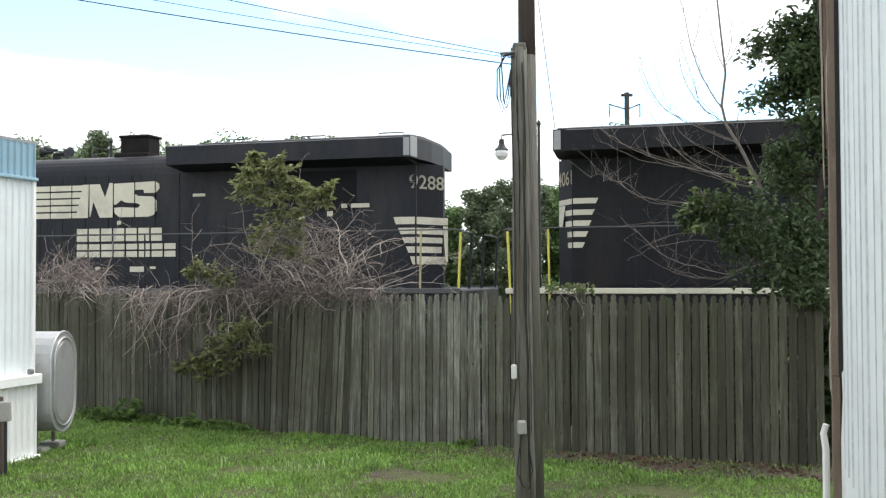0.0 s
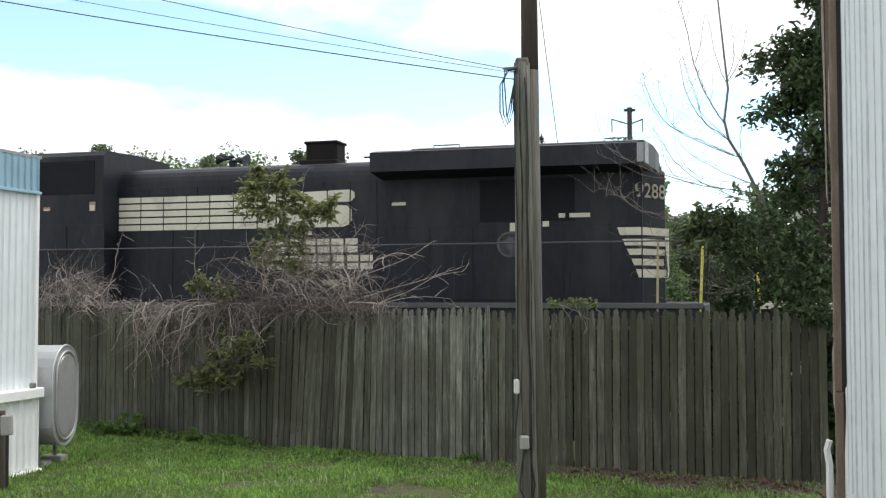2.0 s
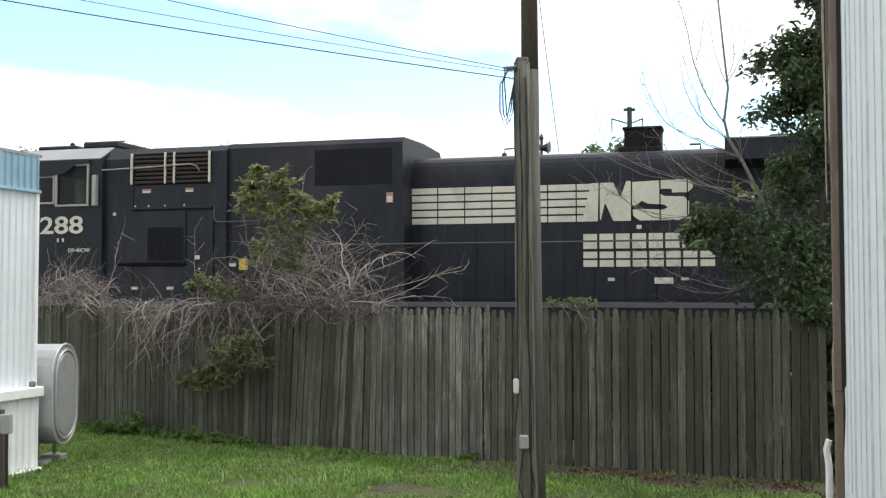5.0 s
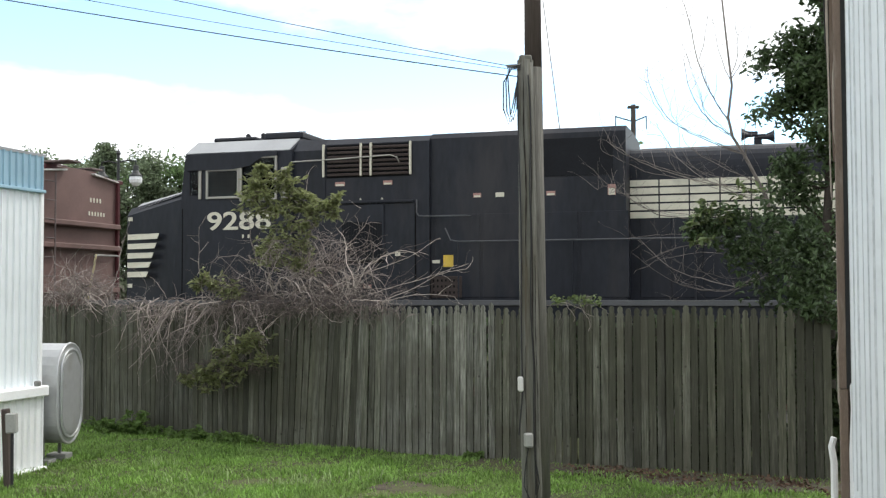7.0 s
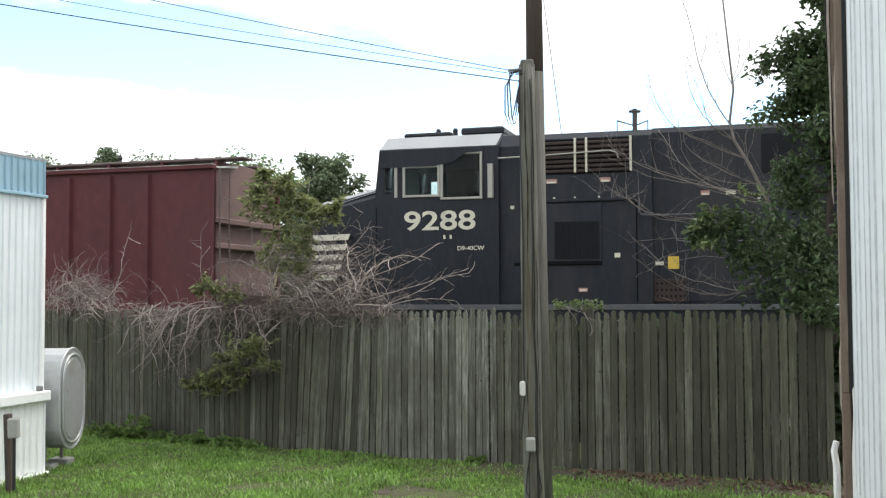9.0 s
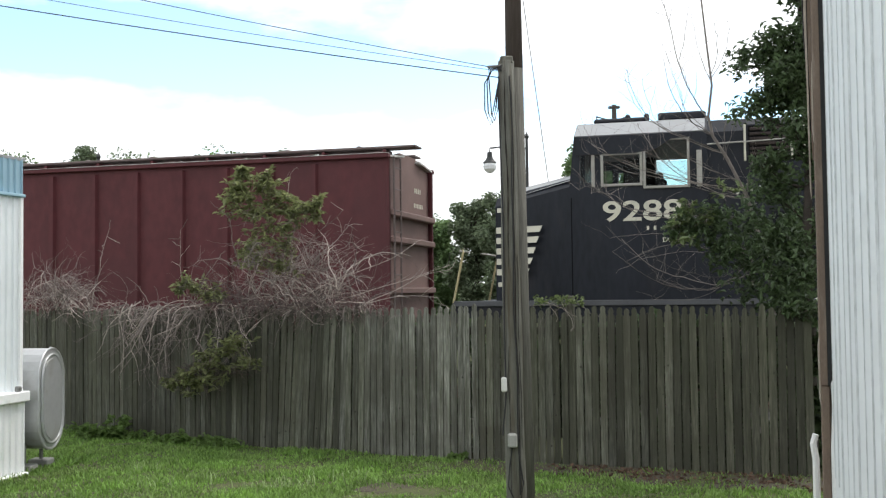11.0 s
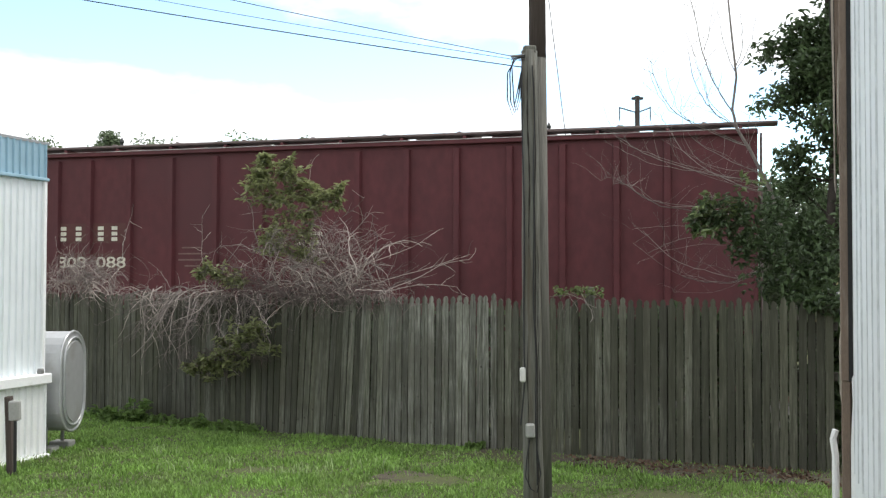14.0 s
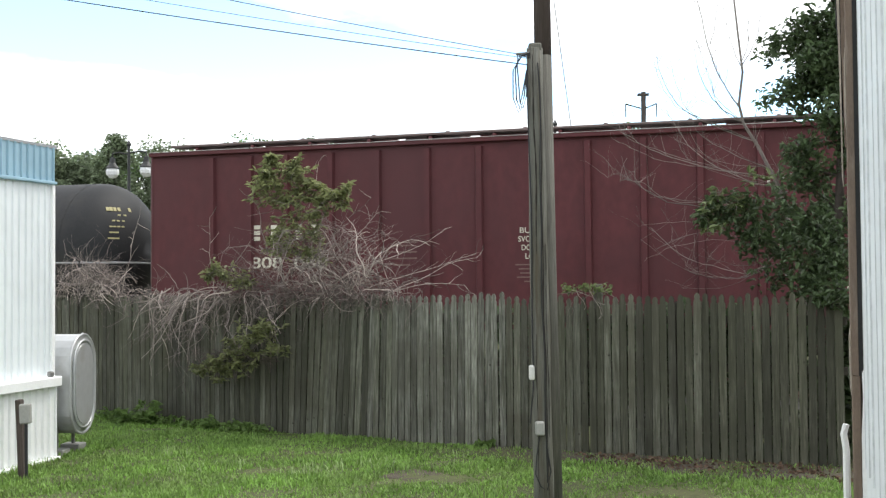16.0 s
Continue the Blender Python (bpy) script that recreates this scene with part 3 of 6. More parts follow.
def lawn():
    r = np.random.default_rng(5)
    n = 190000
    x = r.uniform(-7.0, 4.6, n)
    y = r.uniform(6.5, 16.4, n)
    keep = np.array([b < fence_y(a) - 0.03 for a, b in zip(x, y)])
    patch = ((x + 0.45) / 0.32) ** 2 + ((y - 10.6) / 0.28) ** 2 < 1
    strip = (np.array([fence_y(a) for a in x]) - y < 0.45 + 0.5 * np.clip((x - 0.3) / 1.8, 0, 1) + 0.15 * np.sin(x * 3)) & (x > 0.3) & (r.random(n) < 0.68)
    keep &= ~(patch & (r.random(n) < 0.6)) & ~strip
    x, y = x[keep], y[keep]
    n = len(x)
    tuft = np.array([noise.noise(Vector((a * 1.6, b * 1.6, 0))) for a, b in zip(x, y)])
    h = (0.026 + 0.036 * r.random(n)) * (1.0 + 0.75 * tuft)
    near = np.array([fence_y(a) for a in x]) - y
    h *= np.where((near < 0.35) & (x < -1.2), 1.25, 1.0)
    turn = r.uniform(0, 2 * math.pi, n)
    lean = r.uniform(0.1, 0.9, n) * h
    w = 0.006 + 0.006 * r.random(n)
    z = np.array([ground_height(a, b) for a, b in zip(x, y)]) - 0.012
    base = np.stack([x, y, z], 1)
    side = np.stack([np.cos(turn), np.sin(turn), 0 * turn], 1) * w[:, None]
    fall = np.stack([-np.sin(turn), np.cos(turn), 0 * turn], 1)
    mid = base + fall * (lean * 0.35)[:, None] + np.stack([0 * h, 0 * h, h * 0.65], 1)
    tip = base + fall * lean[:, None] + np.stack([0 * h, 0 * h, h * 1.05], 1)
    v = np.stack([base - side, base + side, mid + side * 0.7, mid - side * 0.7, tip], 1).reshape(-1, 3)
    k = np.arange(n) * 5
    f = np.stack([k, k + 1, k + 2, k + 3], 1).tolist() + np.stack([k + 3, k + 2, k + 4], 1).tolist()
    me = bpy.data.meshes.new("grass")
    me.from_pydata(v.tolist(), [], f)
    me.materials.append(M["blade"])
    tagged(new("grass", me), "short bright green lawn grass in uneven tufts", "grass", kind="stuff")


def soil(name, outline, label):
    """A thin irregular sheet of bare earth on the lawn."""
    n = len(outline)
    cx, cy = sum(p[0] for p in outline) / n, sum(p[1] for p in outline) / n
    v = [(x, y, ground_height(x, y) - 0.01) for x, y in outline] + [(cx + (x - cx) * 0.8, cy + (y - cy) * 0.8, ground_height(x, y) + 0.016) for x, y in outline]
    f = [(i, (i + 1) % n, n + (i + 1) % n, n + i) for i in range(n)] + [tuple(range(n, 2 * n))]
    tagged(part(name, Geo().add(v, f), M["bare_soil"]), label, "soil", kind="structure")


def bare_ground():
    r = np.random.default_rng(15)
    xs = np.linspace(0.35, 4.6, 40)
    edge = []
    for a in xs:
        d = 0.20 + 0.62 * min(1, (a - 0.35) / 1.8) + 0.10 * math.sin(a * 3.1) + 0.12 * r.random()
        edge.append((a, fence_y(a) - d))
    v, f = [], []
    for x, y in edge:
        v += [(x, y - 0.05, -0.012), (x, y, 0.014), (x, fence_y(x) + 0.05, 0.016)]
    for k in range(len(edge) - 1):
        f += [(3 * k, 3 * k + 3, 3 * k + 4, 3 * k + 1), (3 * k + 1, 3 * k + 4, 3 * k + 5, 3 * k + 2)]
    tagged(part("bare_soil", Geo().add(v, f), M["bare_soil"]), "strip of bare brown soil along the fence", "soil", kind="structure")
    out_ = [(-0.45 + 0.34 * math.cos(2 * math.pi * i / 14) * (0.7 + 0.5 * r.random()), 10.62 + 0.30 * math.sin(2 * math.pi * i / 14) * (0.7 + 0.5 * r.random())) for i in range(14)]
    soil("bare_soil", out_, "worn bare brown patch in the lawn")


# ---------------------------------------------------------------- fence
def fence():
    fe = thing("picket_fence", "weathered grey-green wooden fence of tall dog-eared pickets", "fence")
    r = np.random.default_rng(11)
    shapes = []
    for i in range(7):
        w, t, h = 0.0385 + 0.0034 * r.random(), 0.010, 1.80 + 0.02 * r.normal()
        neck = h - 0.055 - 0.01 * r.random()
        half = [(w, 0), (w + 0.0005, neck - 0.035), (w * 0.66, neck - 0.018), (w * 0.62, neck - 0.004), (w * 0.78, neck + 0.012), (w * 0.64, h - 0.022), (w * 0.16, h)]
        g = Geo().prism([(-a, b) for a, b in half] + half[::-1], -t, t, axis="y")
        shapes.append((g.mesh("picket", M["picket"]), g.mesh("picket", M["picket_bare"]), g.mesh("picket", M["picket_moss_shade"])))
    x = -7.0
    step = 0.0905
    while x < 4.02:
        y = fence_y(x)
        slope = math.atan2(fence_y(x + 0.01) - y, 0.01)
        lean = 3.2 * math.exp(-((x + 1.6) / 0.75) ** 2)
        m = pose(x, y + 0.005 * r.normal(), -0.02 + 0.012 * r.normal(), 0.4 * r.normal(), 0.22 * r.normal() + lean, math.degrees(slope) + 1.2 * r.normal())
        # narrower boards in the middle stretch, so gaps read darker from the camera
        width_scale = 0.935 + 0.035 * r.random() if -1.1 < x < 0.8 else 0.975 + 0.03 * r.random()
        m = m @ Matrix.Diagonal((width_scale, 1, 1, 1))
        bare = -0.78 < x < 0.55 or (r.random() < 0.12 and -2 < x < 1.8)
        # darker boards stand in for tree shade right and vine shade left
        moss_shaded = r.random() < (min(1.0, 0.25 + 0.35 * (x - 1.0)) if x > 1.0 else (0.45 if x < -1.2 else 0.0))
        part("picket", shapes[int(r.integers(0, 7))][2 if moss_shaded else (1 if bare else 0)], None, fe, m=m)
        x += step * math.cos(slope) * (1 + 0.012 * r.normal())
    for (xa, ya), (xb, yb) in zip(FENCE, FENCE[1:]):
        length = math.hypot(xb - xa, yb - ya)
        a = math.degrees(math.atan2(yb - ya, xb - xa))
        for z in (0.35, 1.0, 1.52):
            part("rail", Geo().box(0, length, 0.034, 0.072, z - 0.045, z + 0.045, 0.006), M["fence_rail"], fe, m=pose(xa, ya, 0, 0, 0, a))
        k = max(1, round(length / 2.4))
        for j in range(k):
            s = (j + 0.5) / k
            part("post", Geo().box(-0.045, 0.045, 0.074, 0.164, -0.3, 1.72, 0.008), M["fence_rail"], fe,
                 m=pose(xa + (xb - xa) * s, ya + (yb - ya) * s, 0, 0, 0, a))


# ---------------------------------------------------------------- trailers
WALL_YAW = -17.0


def corrugated(length, z0, z1, pitch, depth, thick=0.03):
    """A ribbed sheet along +x that faces -y."""
    pts = []
    x = 0.0
    while x < length - 1e-6:
        for dx, d in ((0, 0), (0.55, 0), (0.63, -depth), (0.72, -depth), (0.80, 0)):
            if x + dx * pitch <= length:
                pts.append((x + dx * pitch, d))
        x += pitch
    pts += [(length, 0), (length, thick), (0, thick)]
    return Geo().prism(pts, z0, z1, axis="z")


def white_trailer():
    # far corner of the long side; the side runs back towards the viewer
    h = thing("white_mobile_home", "white ribbed metal mobile home with blue eave band and white skirting", "mobile home",
              pose(-4.52, 11.76, 0, 0, 0, 90 + WALL_YAW + 180))
    # local: +x back along the side, +y into the home's outer face
    L = 13.0
    part("wall", Geo().box(0, L, -3.6, -0.115, 0.15, 3.5, 0.01), M["siding"], h)

    def side(name, geo, mat, out):
        # turn the sheet so that its ribs face +y
        return part(name, geo, mat, h, m=pose(L, out, 0, 0, 0, 180))
    side("siding_sheet", corrugated(L, 0.93, 3.12, 0.105, 0.022), M["siding"], -0.090)
    side("eave_band", corrugated(L, 3.12, 3.52, 0.105, 0.022), M["siding_blue"], -0.068)
    side("skirting", corrugated(L, 0.02, 0.82, 0.105, 0.025), M["trim_white"], -0.035)
    part("skirt_trim", Geo().box(-0.02, L, -0.13, 0.045, 0.82, 0.935, 0.012), M["trim_white"], h)
    part("ground_trim", Geo().box(-0.02, L, -0.05, 0.03, -0.02, 0.035, 0.01), M["trim_white"], h)
    part("corner_trim", Geo().box(-0.018, 0.03, -0.125, -0.055, 0.935, 3.12, 0.004), M["trim_white"], h)
    part("eave_drip", Geo().box(-0.03, L, -0.17, -0.035, 3.10, 3.135, 0.006), M["siding_blue"], h)
    part("roof", Geo().prism([(-0.06, 3.512), (-0.06, 3.545), (-0.6, 3.64), (-1.8, 3.72), (-3.0, 3.66), (-3.65, 3.57), (-3.65, 3.50)], -0.05, L),
         M["loco_light"], h, "weathered grey metal roof")
    part("faucet", Geo().box(0.10, 0.16, -0.03, 0.03, 0.935, 0.995, 0.01), M["steel_dull"], h)


def near_home():
    h = thing("grey_mobile_home", "pale ribbed metal mobile home wall with peeling brown corner trim", "mobile home",
              pose(2.470, 6.50, 0, 0, 0, 90 + WALL_YAW))
    # local: -x back towards the viewer, +y out of the wall (towards the lawn)
    L = 9.5
    part("wall", Geo().box(-L, -0.02, -3.5, -0.08, 0.0, 4.1, 0.01), M["siding_grey"], h)
    part("roof", Geo().prism([(-0.02, 4.1), (-0.02, 4.16), (-1.75, 4.42), (-3.55, 4.16), (-3.55, 4.1)], -L - 0.05, 0.04), M["loco_light"], h, "grey metal roof")
    part("siding_sheet", corrugated(L, 0.85, 4.1, 0.305, 0.024), M["siding_grey"], h, m=pose(-0.02, -0.04, 0, 0, 0, 180))
    part("lower_sheet", corrugated(L, -0.02, 0.85, 0.305, 0.024), M["siding_grey"], h, m=pose(-0.02, -0.044, 0, 0, 0, 180))
    # strips added to draw the shade lines of the ribs in colour
    for k in range(18):
        for dx in (0.72,):
            x = -0.02 - (k + dx) * 0.305
            part("rib_shade_strip", Geo().box(x - 0.004, x + 0.004, -0.017, -0.013 + 0.003 * ((k * 7) % 3), 0.85, 4.09), M["rib_shade_grey"], h)
    part("corner_joint", Geo().box(-0.054, -0.0455, -0.045, 0.001, 1.38, 4.1, 0.002), M["dark_gap"], h, "dark open joint")
    part("corner_board", Geo().box(-0.045, 0.045, -0.04, 0.043, 1.38, 4.1, 0.006), M["trim_brown"], h, "peeling brown painted corner board")
    part("corner_board", Geo().box(-0.04, 0.045, -0.01, 0.040, -0.02, 1.38, 0.006), M["trim_brown"], h, "peeling brown painted corner board")
    part("torn_strip", Geo().prism([(-0.036, 1.44), (-0.016, 1.40), (-0.020, 1.25), (-0.008, 1.0), (-0.008, -0.02), (-0.055, -0.02), (-0.038, 0.8), (-0.028, 1.1)], -0.07, -0.045),
         M["trim_white"], h, "torn white trim strip")
    part("end_board", Geo().box(0.045, 0.085, -3.5, 0.02, -0.02, 4.1, 0.006), M["trim_brown"], h, "dark stained end wall")
    part("split_board", Geo().prism([(0.0, 2.9), (0.065, 3.0), (0.075, 3.4), (0.09, 3.6), (0.095, 4.1), (0.0, 4.1)], 0.045, 0.07), M["dark_gap"], h, "split dark board")
    part("split_board", Geo().prism([(0.0, 2.75), (0.052, 2.8), (0.058, 3.2), (0.064, 3.5), (0.062, 4.1), (0.0, 4.1)], 0.02, 0.05), M["trim_brown"], h, "split brown board")
    part("peeling_strip", Geo().prism([(0.064, 2.55), (0.072, 2.62), (0.076, 3.3), (0.084, 3.7), (0.082, 4.1), (0.072, 4.1), (0.066, 3.2)], 0.02, 0.043), M["peeled_paint"], h, "pale peeling paint strip")
    part("peeling_strip", Geo().prism([(0.044, 2.9), (0.052, 3.0), (0.050, 3.35), (0.044, 3.42)], -0.03, 0.018), M["peeled_paint"], h, "pale peeling paint strip")
    part("peeling_strip", Geo().prism([(0.041, 1.25), (0.050, 1.30), (0.052, 1.62), (0.041, 1.70)], -0.03, 0.018), M["peeled_paint"], h, "pale peeling paint strip")
    part("downspout", Geo().tube([(0.12, 0.070, 1.06), (0.12, 0.086, 1.00), (0.12, 0.072, 0.90), (0.12, 0.070, -0.02)], 0.020, 0.024, 8), M["trim_white"], h, "white plastic downspout")


def oil_tank():
    t = thing("heating_oil_tank", "grey oval steel heating oil tank on short legs beside the home", "oil tank", pose(-4.41, 12.24, 0, 0, 0, -4))
    hw, hh = 0.34, 0.58
    zc = 0.80

    def oval(a, b, n=10):
        q = []
        for s, c in ((1, b - a), (-1, -(b - a))):
            for i in range(n + 1):
                w = math.pi * i / n if s > 0 else math.pi + math.pi * i / n
                q.append((a * math.cos(w), zc + c + a * math.sin(w)))
        return q
    part("shell", Geo().prism(oval(hw, hh), -1.5, -0.02), M["tank_paint"], t, smooth=False)
    part("rim", Geo().prism(oval(hw + 0.006, hh + 0.006), -0.03, 0.0), M["tank_paint"], t)
    part("head", Geo().prism(oval(hw * 0.70, hh * 0.80), -0.01, 0.022), M["tank_paint"], t, "pressed raised tank end")
    part("head_ring", Geo().prism(oval(hw * 0.78, hh * 0.86), -0.01, 0.010), M["tank_paint"], t)
    for k, (a, b, x, rr) in enumerate(((hw, hh, -0.006, 0.016), (hw * 0.80, hh * 0.88, 0.012, 0.014))):
        ring = oval(a, b)
        part("head_bead", Geo().tube([(x, y, z) for y, z in ring + ring[:1]], rr, rr, 6, cap=False), M["tank_paint"], t, smooth=True)
    for x in (-1.3, -0.22):
        for y in (-0.22, 0.22):
            part("leg", Geo().tube([(x, y, -0.02), (x, y, 0.36)], 0.022, 0.022, 8), M["steel_dull"], t)
            part("foot_block", Geo().box(x - 0.12, x + 0.12, y - 0.1, y + 0.1, -0.02, 0.07, 0.01), M["box_grey"], t)
    part("filler_pipe", Geo().tube([(-0.9, 0, 1.35), (-0.9, 0, 1.62)], 0.025, 0.025, 8), M["steel_dull"], t)


def meter_post():
    t = thing("meter_post", "leaning dark wooden post with a small grey electrical box", "post", pose(-4.45, 10.63, 0, 0, -2.5, 0))
    part("post", Geo().box(-0.030, 0.030, -0.045, 0.045, -0.1, 0.80, 0.008), M["pole_dark"], t)
    part("meter_box", Geo().box(0.03, 0.14, -0.1, -0.03, 0.56, 0.76, 0.012), M["box_grey"], t)
    part("conduit", Geo().tube([(0.085, -0.06, 0.56), (0.075, -0.06, 0.3), (0.06, -0.05, -0.05)], 0.016, 0.016, 8), M["cable"], t)


# ---------------------------------------------------------------- utility pole
def utility_pole():
    p = thing("utility_pole", "old weathered wooden utility pole spliced with a shorter grey stub", "utility pole", pose(0.775, 9.3, 0, 0, -0.55, 0))
    part("stub", Geo().tube([(-0.03 + 0.004 * math.sin(i * 1.9), 0.0, -0.2 + i * 0.425) for i in range(11)], 0.092, 0.072, 14), M["pole_grey"], p,
         "cracked grey stub pole", smooth=True)
    part("pole", Geo().tube([(0.05, 0.10, -0.2), (0.045, 0.10, 2.0), (0.0515, 0.10, 4.0)], 0.098, 0.079, 14), M["pole_brown"], p, "tall pole behind the stub", smooth=True)
    part("pole_top", Geo().tube([(0.0515, 0.10, 3.99), (0.060, 0.10, 6.8)], 0.0785, 0.064, 14), M["pole_dark"], p, "dark brown upper pole", smooth=True)
    part("cap", Geo().box(-0.085, 0.03, -0.06, 0.06, 4.02, 4.09, 0.012), M["pole_grey"], p)
    part("meter_can", Geo().box(-0.10, -0.02, -0.15, -0.07, 0.62, 0.74, 0.012), M["box_grey"], p, "grey junction box")
    part("white_can", Geo().box(-0.145, -0.095, -0.10, -0.05, 1.10, 1.23, 0.012), M["box_white"], p, "small white terminal box")
    r = np.random.default_rng(2)
    run = [(-0.10 + 0.006 * math.sin(z * 3.1), -0.07, z) for z in np.linspace(1.2, 3.9, 16)]
    part("cable", Geo().tube(run, 0.007, 0.007, 5), M["cable"], p)
    run = [(-0.125 + 0.02 * math.sin(z * 6 + 1), -0.08, z) for z in np.linspace(0.72, 1.12, 8)]
    part("cable", Geo().tube(run, 0.007, 0.007, 5), M["cable"], p)
    run = [(-0.01 + 0.007 * math.sin(z * 2.3) + 0.006 * math.sin(z * 5.9), -0.095, z) for z in np.linspace(0.2, 3.9, 24)]
    part("cable", Geo().tube(run, 0.006, 0.006, 5), M["cable"], p)
    run = [(-0.06, -0.10, 0.62), (-0.09, -0.105, 0.45), (-0.105, -0.105, 0.28), (-0.06, -0.11, 0.17), (-0.005, -0.105, 0.14), (0.03, -0.09, 0.3), (0.0, -0.1, 0.5)]
    part("cable", Geo().tube(run, 0.006, 0.006, 5), M["cable"], p)
    for k in range(3):
        a = 0.02 * k
        run = [(-0.075, -0.06, 4.0 - a), (-0.15 - a, -0.08, 3.97), (-0.23 + a, -0.08, 3.84), (-0.235 + 1.5 * a, -0.08, 3.60 - a), (-0.19 + a, -0.08, 3.46 + a), (-0.155 + a, -0.08, 3.62), (-0.11, -0.07, 3.84)]
        part("drip_loop", Geo().tube(run, 0.006, 0.006, 5), M["cable"], p)
    for x0, z0, z1, wd, ph in ((0.004, 0.05, 3.95, 0.007, 0.4), (-0.055, 2.2, 3.98, 0.008, 2.0), (0.028, 0.6, 2.3, 0.004, 1.1), (-0.07, 0.1, 1.5, 0.004, 3.0)):
        zs = np.linspace(z0, z1, 26)
        v = []
        for i, z in enumerate(zs):
            rad = 0.092 - 0.020 * (z + 0.2) / 4.25
            x = x0 + 0.006 * math.sin(z * 2.1 + ph) + 0.004 * math.sin(z * 6.3 + ph)
            half = wd * math.sin(math.pi * (i + 0.5) / 26) ** 0.5 * (0.7 + 0.3 * math.sin(i * 1.7 + ph))
            for dx in (-half, half):
                q = max(-0.99, min(0.99, (x + dx + 0.03) / rad))
                v += [(x + dx, -rad * math.sqrt(1 - q * q) - 0.003, z), (x + dx, -rad * math.sqrt(1 - q * q) + 0.01, z)]
        fc = []
        for i in range(25):
            k = 4 * i
            fc += [(k, k + 2, k + 6, k + 4), (k, k + 1, k + 5, k + 4), (k + 2, k + 3, k + 7, k + 6)]
        part("crack", Geo().add(v, fc), M["crack"], p, "long dark weathering crack")
    part("bracket", Geo().tube([(-0.08, -0.05, 4.0), (-0.2, -0.08, 3.985)], 0.012, 0.012, 6), M["steel_dull"], p)


def wire(name, a, b, sag, r, label, mat="cable"):
    pts = []
    for i in range(25):
        s = i / 24
        pts.append((a[0] + (b[0] - a[0]) * s, a[1] + (b[1] - a[1]) * s, a[2] + (b[2] - a[2]) * s - sag * 4 * s * (1 - s)))
    tagged(part(name, Geo().tube(pts, r, r, 5), M[mat]), label, "wire")


# ---------------------------------------------------------------- railway
TRACK_YAW = -16.0
TRACK_MID = Vector((0.4272, 20.490, 0.0))
RAIL_Z = 0.10
U = Vector((0.96126, -0.27564, 0))


def track():
    m = pose(*TRACK_MID, 0, 0, TRACK_YAW)
    part_m = Geo().prism([(-2.9, -0.5), (-1.75, -0.10), (1.75, -0.10), (2.9, -0.5)], -90, 90)
    tagged(part("ballast", part_m, M["ballast"], m=m), "grey crushed stone ballast bed", "ballast", kind="structure")
    for y in (-0.7525, 0.7525):
        g = Geo().prism([(y - 0.07, -0.1), (y + 0.07, -0.1), (y + 0.07, -0.08), (y + 0.012, -0.06), (y + 0.012, 0.06), (y + 0.036, 0.07),
                         (y + 0.036, RAIL_Z), (y - 0.036, RAIL_Z), (y - 0.036, 0.07), (y - 0.012, 0.06), (y - 0.012, -0.06), (y - 0.07, -0.08)], -90, 90)
        tagged(part("rail", g, M["rail_steel"], m=m), "worn steel railway rail", "rail", kind="structure")


def truck(parent, x, axles, wheel_r=0.5):
    """A bogie with its wheels."""
    g = Geo()
    half = (axles[-1] - axles[0]) / 2 + 0.75
    for y in (-1.05, 1.05):
        g.box(x - half, x + half, y - 0.1, y + 0.1, 0.55, 0.95, 0.05)
    g.box(x - 0.4, x + 0.4, -1.0, 1.0, 0.5, 1.1, 0.05)
    b = part("bogie", g, M["under"], parent)
    for a in axles:
        for y in (-0.78, 0.78):
            part("wheel", Geo().turned([(wheel_r, -0.06), (wheel_r, 0.06)], (x + a, y, wheel_r), "y", 24), M["under"], b)


def coupler(parent, x, d):
    part("coupler", Geo().box(x, x + d * 0.55, -0.11, 0.11, 0.72, 0.98, 0.04).box(x + d * 0.45, x + d * 0.72, -0.17, 0.17, 0.68, 1.02, 0.05), M["under"], parent)


def sym(profile):
    """A half outline (half-width, height) from the bottom to the middle, closed on both sides."""
    return [(-a, b) for a, b in profile] + [(a, b) for a, b in reversed(profile)]


